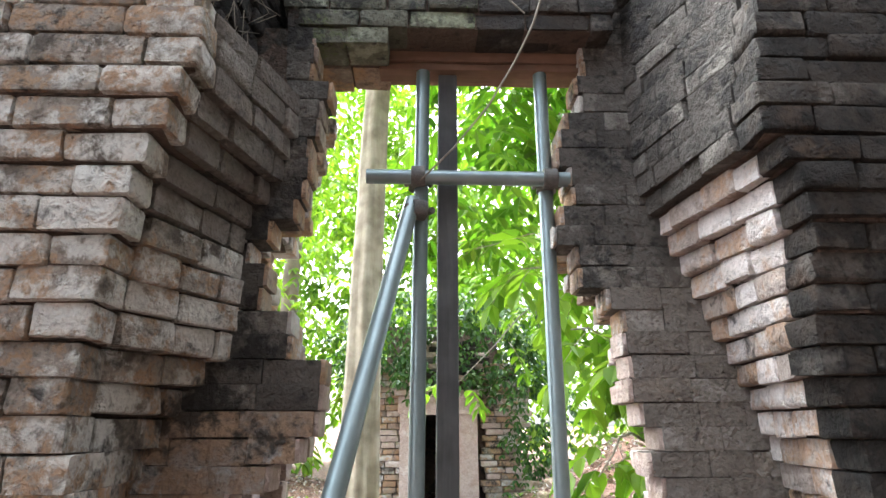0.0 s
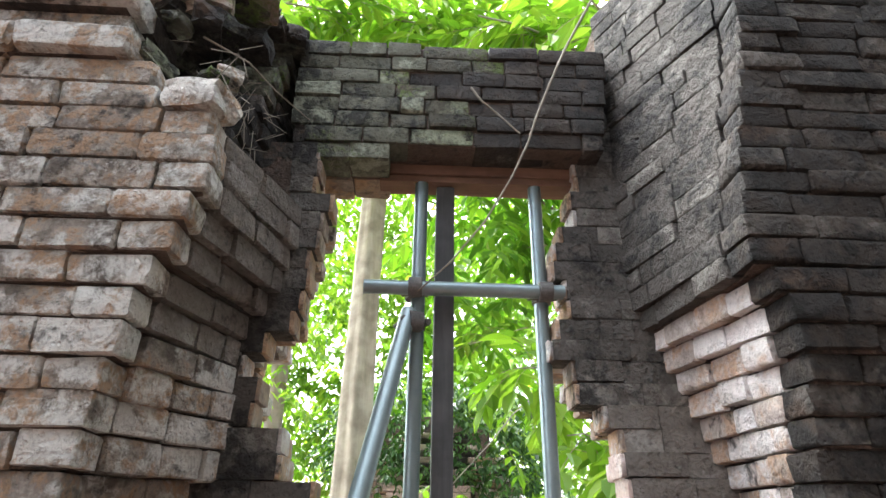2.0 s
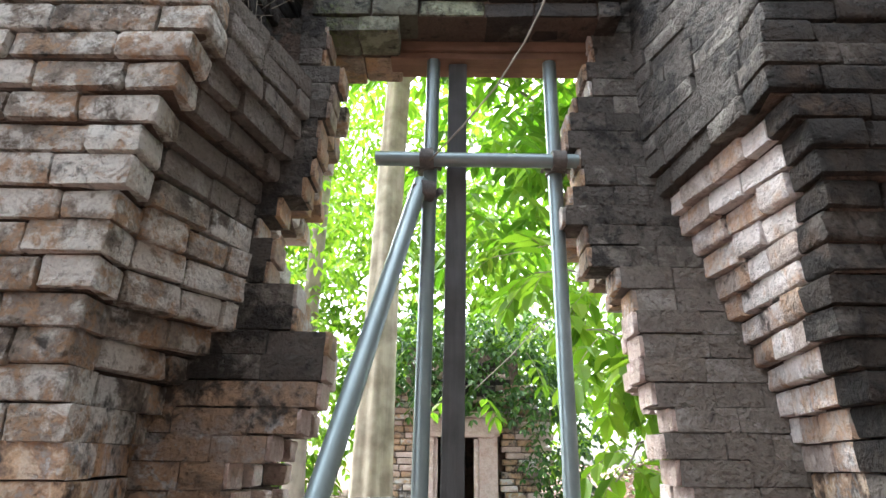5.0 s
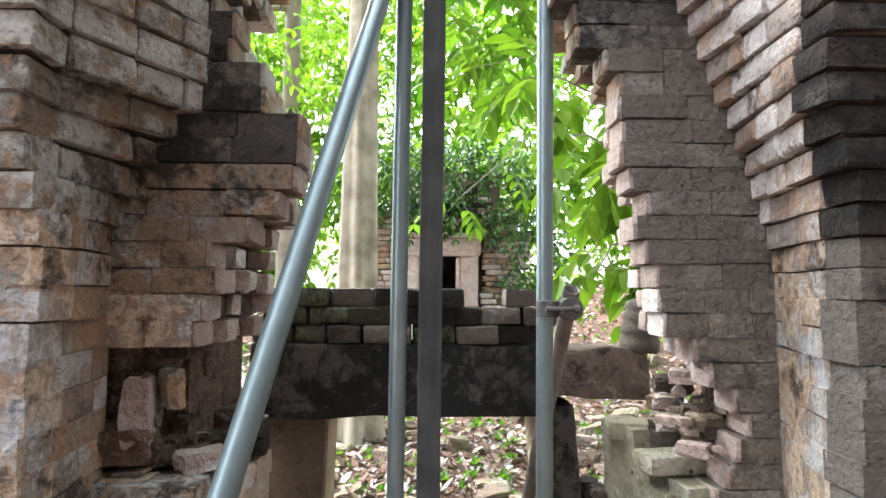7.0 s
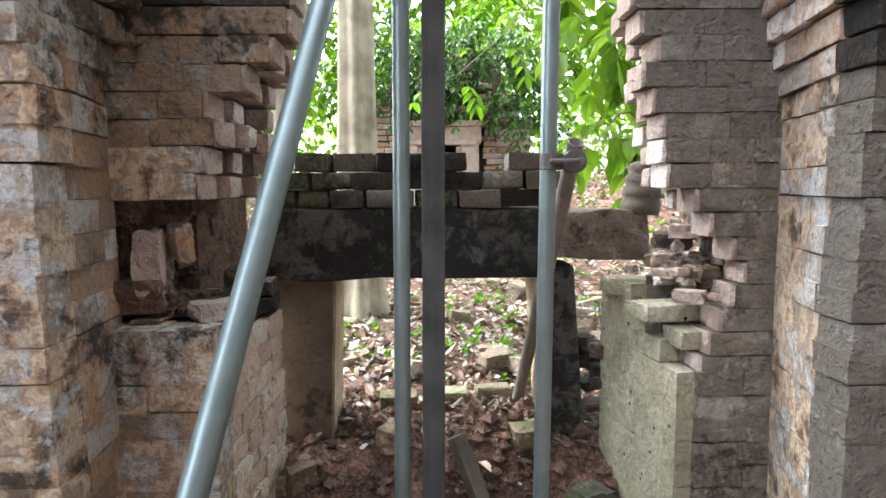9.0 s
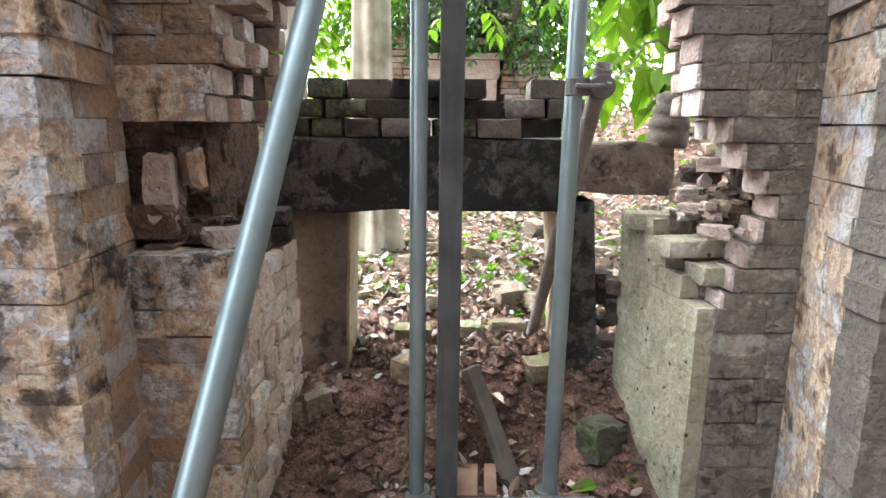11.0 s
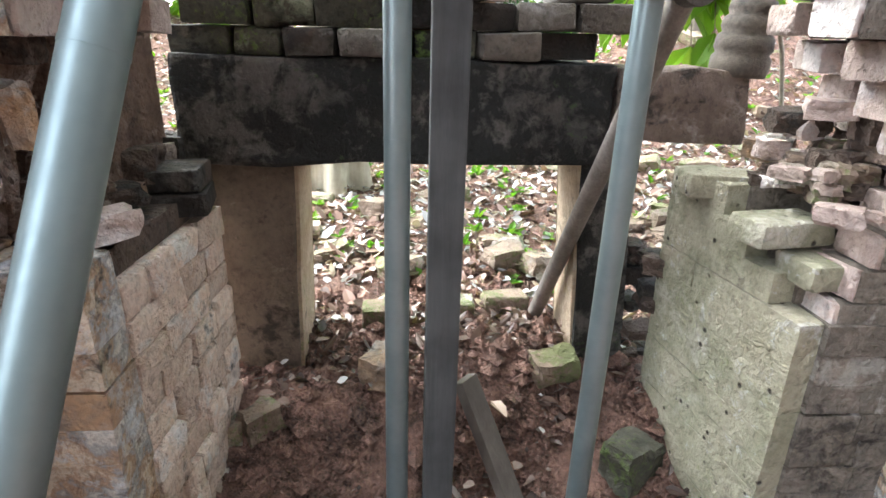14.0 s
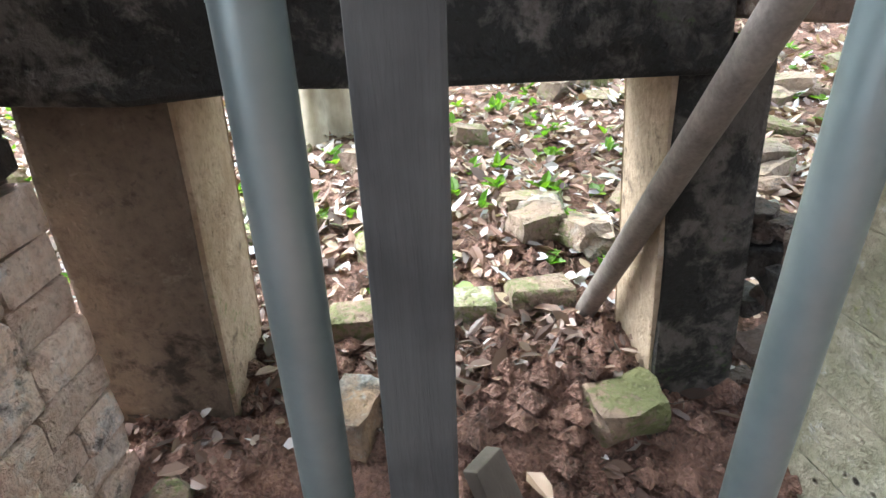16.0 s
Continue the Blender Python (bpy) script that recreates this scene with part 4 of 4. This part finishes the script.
tall_tree("pale_tree", "tall tree with a pale fluted trunk and light green crown", (-0.52, 4.1, 0.4), (-0.34, 4.5, 8.5), 0.125, 0.08, M_BARK, 0.24,
          [((-0.3, 4.6, 6.3), (1.8, 1.5, 1.0), 110), ((1.0, 4.2, 6.0), (1.5, 1.3, 0.8), 80)], 0.17, 0.065, M_LEAF_LIGHT, 41, 0.6)
tall_tree("grey_tree", "slender tree with a grey trunk among undergrowth", (-1.75, 7.3, 0.5), (-1.9, 7.6, 9), 0.12, 0.09, M_BARK2, 0.05,
          [((-2.4, 7.2, 4.6), (1.6, 1.2, 1.7), 170), ((-1.6, 7.0, 6.8), (1.6, 1.4, 1.2), 90)], 0.15, 0.06, M_LEAF_LIGHT, 42, 0.55)
tall_tree("dark_tree", "tree with dark drooping leaves behind the tower", (2.6, 6.2, 0.8), (1.9, 5.6, 7.5), 0.11, 0.05, M_BARK2, 0.05,
          [((0.75, 4.6, 4.1), (0.75, 0.7, 0.9), 42), ((1.7, 5.0, 5.0), (1.0, 0.8, 0.9), 60), ((0.5, 5.0, 5.4), (1.0, 0.8, 0.6), 40)], 0.24, 0.085, M_LEAF, 43, 0.6)
bough("leafy_sapling", "sapling with broad bright green leaves beside the doorway", (1.9, 3.6, 0.5),
      [((1.9, 3.6, 0.5), (0.75, 3.0, 2.3), 0.5), ((1.7, 3.7, 1.2), (0.85, 3.05, 1.55), 0.35), ((1.5, 3.5, 2.2), (0.55, 3.4, 2.75), 0.2), ((1.8, 3.8, 1.6), (0.95, 3.3, 2.1), 0.3)],
      13, 0.19, 0.09, M_LEAF_LIGHT, 51, 0.8, 0.34, 3, 0.012)
bough("hanging_bough", "thin bough with small bright pinnate leaves", (0.9, 4.2, 3.2),
      [((2.6, 6.2, 3.4), (0.2, 4.0, 2.1), 0.35), ((2.6, 6.2, 3.4), (0.35, 4.1, 3.1), 0.3)], 10, 0.13, 0.055, M_LEAF_LIGHT, 52, 0.9, 0.32, 4, 0.01)
bough("overhanging_bough", "overhanging bough with backlit light green leaflets", (2.4, 3.4, 5.6),
      [((2.8, 4.5, 5.2), (0.3, 2.7, 5.0), 0.3), ((2.8, 4.5, 5.2), (-0.6, 3.4, 5.9), 0.3), ((2.8, 4.5, 5.2), (0.9, 2.2, 4.6), 0.2), ((2.8, 4.5, 5.2), (-1.2, 3.2, 5.6), 0.4), ((2.8, 4.5, 5.2), (0.2, 3.6, 6.6), 0.4), ((2.8, 4.5, 5.2), (-1.6, 4.4, 6.6), 0.5)],
      44, 0.2, 0.065, M_LEAF_LIGHT, 53, 0.7, 0.7, 6, 0.02)


bough("leaning_bough", "leafy bough leaning over the broken wall top", (-3.2, 4.6, 4.8),
      [((-3.2, 4.6, 4.8), (-0.9, 2.3, 4.9), 0.3), ((-3.2, 4.6, 4.8), (-1.6, 2.2, 5.0), 0.3), ((-3.2, 4.6, 4.8), (-1.0, 3.4, 6.0), 0.4), ((-3.2, 4.6, 4.8), (-2.4, 2.6, 5.9), 0.3)],
      40, 0.2, 0.065, M_LEAF_LIGHT, 54, 0.7, 0.7, 6, 0.02)


def woods():
    """The far wood behind the ruins, one mass of leaves."""
    rnd = random.Random(61)
    V, F = [], []
    for cx, cy, cz, rx, rz, n in ((-4.5, 10, 2.6, 2.4, 2.4, 420), (-1, 12, 5.6, 3.5, 3.0, 520), (3.5, 11, 4.6, 3.0, 3.4, 300), (6, 9.5, 2.8, 2.4, 2.4, 320), (-6, 12, 6.5, 3.5, 3.5, 420), (0.8, 10.2, 3.9, 2.0, 0.9, 130), (2, 14, 9, 5, 3.5, 500), (-3, 15, 10, 5, 3.5, 500), (0, 15, 3.2, 8, 2.2, 500)):
        cloud(V, F, rnd, (cx, cy, cz), (rx, 1.3, rz), n, 0.26, 0.12, 0.8, 4)
    return tagged(raw("far_woods", V, F, M_LEAF_LIGHT, None), "dense green wood behind the ruins", "woods", "", "stuff")


woods()


def low_growth():
    rnd = random.Random(62)
    V, F = [], []
    for i in range(900):
        y = 2.75 + 5.5 * rnd.random()
        x = rnd.uniform(-0.6, 0.6) * (y + 0.8)
        b = Vector((x, y, gz(x, y)))
        for k in range(rnd.randint(2, 5)):
            add_leaf(V, F, b + Vector((0, 0, 0.015)), Vector((rnd.uniform(-1, 1), rnd.uniform(-1, 1), rnd.uniform(0.3, 1.2))), Vector((0, 0, 1)), rnd.uniform(0.035, 0.075), rnd.uniform(0.022, 0.04), 0.3)
    return tagged(raw("seedlings", V, F, M_LEAF, None), "small green seedlings among the litter", "plants", "", "stuff")


low_growth()


def litter(name, label, material, count, seed, spot):
    rnd = random.Random(seed)
    V, F = [], []
    for i in range(count):
        place = spot(rnd)
        if place is None:
            continue
        x, y, k = place
        b = Vector((x, y, gz(x, y) + rnd.uniform(0.006, 0.03)))
        a = rnd.uniform(0, 6.3)
        add_leaf(V, F, b, Vector((math.cos(a), math.sin(a), rnd.uniform(-0.15, 0.4))), Vector((rnd.uniform(-0.6, 0.6), rnd.uniform(-0.6, 0.6), 1)), k * rnd.uniform(0.03, 0.09), k * rnd.uniform(0.018, 0.045), rnd.uniform(-0.6, 0.7))
    return tagged(raw(name, V, F, material, None), label, "leaf litter", "", "stuff")


def outer_spot(rnd):
    y = 2.62 + 7.5 * rnd.random() ** 1.3
    if y < 2.9 and rnd.random() < 0.75:
        return None
    return rnd.uniform(-0.62, 0.62) * (y + 0.8), y, rnd.uniform(0.6, 1.1)


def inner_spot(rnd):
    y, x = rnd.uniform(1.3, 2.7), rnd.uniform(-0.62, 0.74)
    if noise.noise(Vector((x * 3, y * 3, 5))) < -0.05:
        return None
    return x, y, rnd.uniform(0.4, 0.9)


litter("leaf_litter", "dry pale leaf litter on red soil", M_LITTER, 30000, 63, outer_spot)
litter("dead_leaves", "dark brown dead leaves on red soil", M_LITTER_DARK, 2600, 67, inner_spot)


def clods():
    rnd = random.Random(64)
    V, F = [], []
    for i in range(15000):
        y, x = rnd.uniform(1.2, 3.0), rnd.uniform(-0.66, 0.72)
        r = (0.004 + 0.014 * rnd.random() ** 2) * (2.3 if rnd.random() < 0.1 else 1)
        if noise.noise(Vector((x * 5, y * 5, 9))) < -0.12:
            r *= 0.5
        c = (x, y, gz(x, y) + r * 0.6)
        s = len(V)
        for dx, dy, dz in ((1, 0, 0), (-1, 0, 0), (0, 1, 0), (0, -1, 0), (0, 0, 0.8), (0, 0, -1)):
            k = r * rnd.uniform(0.7, 1.3)
            V.append((c[0] + dx * k, c[1] + dy * k, c[2] + dz * k))
        F += [(s, s + 2, s + 4), (s + 2, s + 1, s + 4), (s + 1, s + 3, s + 4), (s + 3, s, s + 4), (s + 2, s, s + 5), (s + 1, s + 2, s + 5), (s + 3, s + 1, s + 5), (s, s + 3, s + 5)]
    return tagged(raw("soil_clods", V, F, M_SOIL, None), "loose crumbs of red soil", "soil", "", "stuff")


clods()

# a few broad leaves fallen by the doorway
for x, y, turn, length, fresh in ((0.56, 1.95, 200, 0.1, 1), (0.65, 1.93, 40, 0.09, 1), (0.48, 1.93, 120, 0.08, 0), (0.2, 2.24, 300, 0.08, 0), (0.31, 2.2, 60, 0.1, 0), (-0.12, 1.92, 80, 0.07, 1), (0.14, 2.02, 20, 0.06, 0)):
    V, F = [], []
    a = radians(turn)
    add_leaf(V, F, Vector((x, y, gz(x, y) + 0.02)), Vector((math.cos(a), math.sin(a), 0.25)), Vector((0.2, -0.2, 1)), length, length * 0.5, 0.35)
    leaf = raw("fallen_leaf", V, F, M_LEAF if fresh else M_LITTER, None)
    leaf.modifiers.new("thickness", "SOLIDIFY").thickness = 0.001
    tagged(leaf, "fallen broad green leaf on the soil" if fresh else "fallen dry curled leaf on the soil", "leaf", "fallen leaves")

# dead vine across the wall above the opening
vine = tagged(empty("dead_vine"), "thin grey dead vine hanging in front of the opening", "vine")
V, F = [], []
pts = [Vector(p) for p in ((0.76, 1.62, 4.15), (0.648, 1.66, 3.94), (0.53, 1.67, 3.7), (0.442, 1.66, 3.485), (0.375, 1.66, 3.31), (0.34, 1.66, 3.198), (0.27, 1.66, 3.04), (0.164, 1.66, 2.848), (0.043, 1.69, 2.7), (-0.065, 1.79, 2.63))]
path_rods(V, F, pts, 0.0065, 0.003)
raw("stem", V, F, M_TWIG, vine, True)
V, F = [], []
path_rods(V, F, [Vector(p) for p in ((0.126, 1.66, 3.454), (0.16, 1.655, 3.39), (0.225, 1.66, 3.33), (0.31, 1.66, 3.237))], 0.005, 0.003)
raw("twig", V, F, M_TWIG, vine, True)
root = tagged(empty("dry_root"), "thin dry root hanging from the wall top", "root")
V, F = [], []
path_rods(V, F, [Vector(p) for p in ((-0.78, 1.3, 3.3), (-0.68, 1.45, 3.34), (-0.6, 1.55, 3.3), (-0.5, 1.68, 3.28))], 0.004, 0.002)
raw("stem", V, F, M_TWIG, root, True)
V, F = [], []
rnd = random.Random(77)
for i in range(70):
    x, y = rnd.uniform(-0.8, -0.6), rnd.uniform(1.25, 1.6)
    a = Vector((x, y, 2.98 + 0.3 * rnd.random()))
    b = a + Vector((rnd.uniform(-0.06, 0.1), rnd.uniform(-0.1, 0.02), rnd.uniform(-0.12, 0.03)))
    rod(V, F, a, b, 0.0018, 0.001, 3)
tagged(raw("dry_grass", V, F, M_TWIG, None), "wisps of dry grass on the broken wall top", "grass", "", "stuff")


# ---- the facing ruin ----
def ruin():
    y0 = 8.5
    thing = tagged(empty("brick_shrine", (0.25, y0, 0.55)), "overgrown ruined brick shrine with a carved stone doorway", "ruin")
    def put(ob):
        ob.matrix_basis = Matrix.Translation((-0.25, -y0, -0.55)) @ ob.matrix_basis
        return ob
    slabs = [([(-0.85, y0 + 0.1), (-0.1, y0 + 0.1), (-0.1, y0 + 1.8), (-0.85, y0 + 1.8)], 0.4, 2.6), ([(0.62, y0 + 0.1), (1.35, y0 + 0.1), (1.35, y0 + 1.8), (0.62, y0 + 1.8)], 0.4, 2.6), ([(-0.1, y0 + 0.1), (0.62, y0 + 0.1), (0.62, y0 + 1.8), (-0.1, y0 + 1.8)], 2.08, 2.6), ([(-0.1, y0 + 1.5), (0.62, y0 + 1.5), (0.62, y0 + 1.8), (-0.1, y0 + 1.8)], 0.4, 2.08)]
    slabs += [([(-0.6, y0 + 0.3), (1.1, y0 + 0.3), (1.1, y0 + 1.6), (-0.6, y0 + 1.6)], 2.6, 3.3)]
    put(prisms("wall", slabs, M_CORE, thing))
    for c in range(26):
        z = 0.5 + c * 0.085
        for x0, x1 in ((-0.85, -0.3), (0.8, 1.35)):
            x = x0 + R.uniform(-0.05, 0.05)
            while x < x1 - 0.05:
                ln = R.uniform(0.18, 0.3)
                put(brick(M_WARM if R.random() < 0.7 else M_PINK, thing, x + ln / 2, y0 + R.uniform(0.02, 0.05), z + 0.04, ln - 0.012, 0.16, 0.075))
                x += ln
    for c in range(7):
        z = 2.45 + c * 0.085
        x = -0.5 + 0.06 * c
        while x < 1.0 - 0.06 * c:
            ln = R.uniform(0.2, 0.3)
            put(brick(M_PINK if R.random() < 0.5 else M_BLACK, thing, x + ln / 2, y0 + 0.03 + 0.02 * c, z + 0.04, ln - 0.012, 0.18, 0.075))
            x += ln
    for nm, size, at in (("jamb_stone", (0.22, 0.28, 1.6), (-0.26, y0 - 0.02, 1.2)), ("jamb_stone", (0.26, 0.28, 1.6), (0.6, y0 - 0.02, 1.2)), ("lintel", (1.16, 0.3, 0.24), (0.18, y0 - 0.03, 2.1)), ("moulding", (1.0, 0.12, 0.07), (0.18, y0 - 0.16, 2.0)), ("cornice", (1.26, 0.34, 0.08), (0.18, y0 - 0.04, 2.27)), ("inner_jamb", (0.06, 0.2, 1.5), (-0.13, y0 + 0.0, 1.2)), ("inner_jamb", (0.06, 0.2, 1.5), (0.44, y0 + 0.0, 1.2))):
        put(block(nm, size, pose(*at), M_PINK, thing, 0.012, "pinkish carved sandstone", 2, 0.006))
    return thing


ruin()
V, F = [], []
rnd = random.Random(66)
for i in range(260):
    add_spray(V, F, rnd, Vector((rnd.uniform(-1.2, 1.6), rnd.uniform(8.0, 8.6), rnd.uniform(2.5, 3.8))), Vector((rnd.uniform(-1, 1), -0.5, rnd.uniform(-1, 0.2))), 0.4, 4, 0.12, 0.06, 0.8)
for i in range(120):
    add_spray(V, F, rnd, Vector((rnd.uniform(1.2, 1.9), rnd.uniform(7.9, 8.5), rnd.uniform(0.7, 2.6))), Vector((rnd.uniform(-1, 1), -0.5, rnd.uniform(-1, 0.2))), 0.35, 4, 0.1, 0.05, 0.8)
tagged(raw("creeper", V, F, M_LEAF_DARK, None), "dark green creeper growing over the ruin", "creeper", "", "stuff")
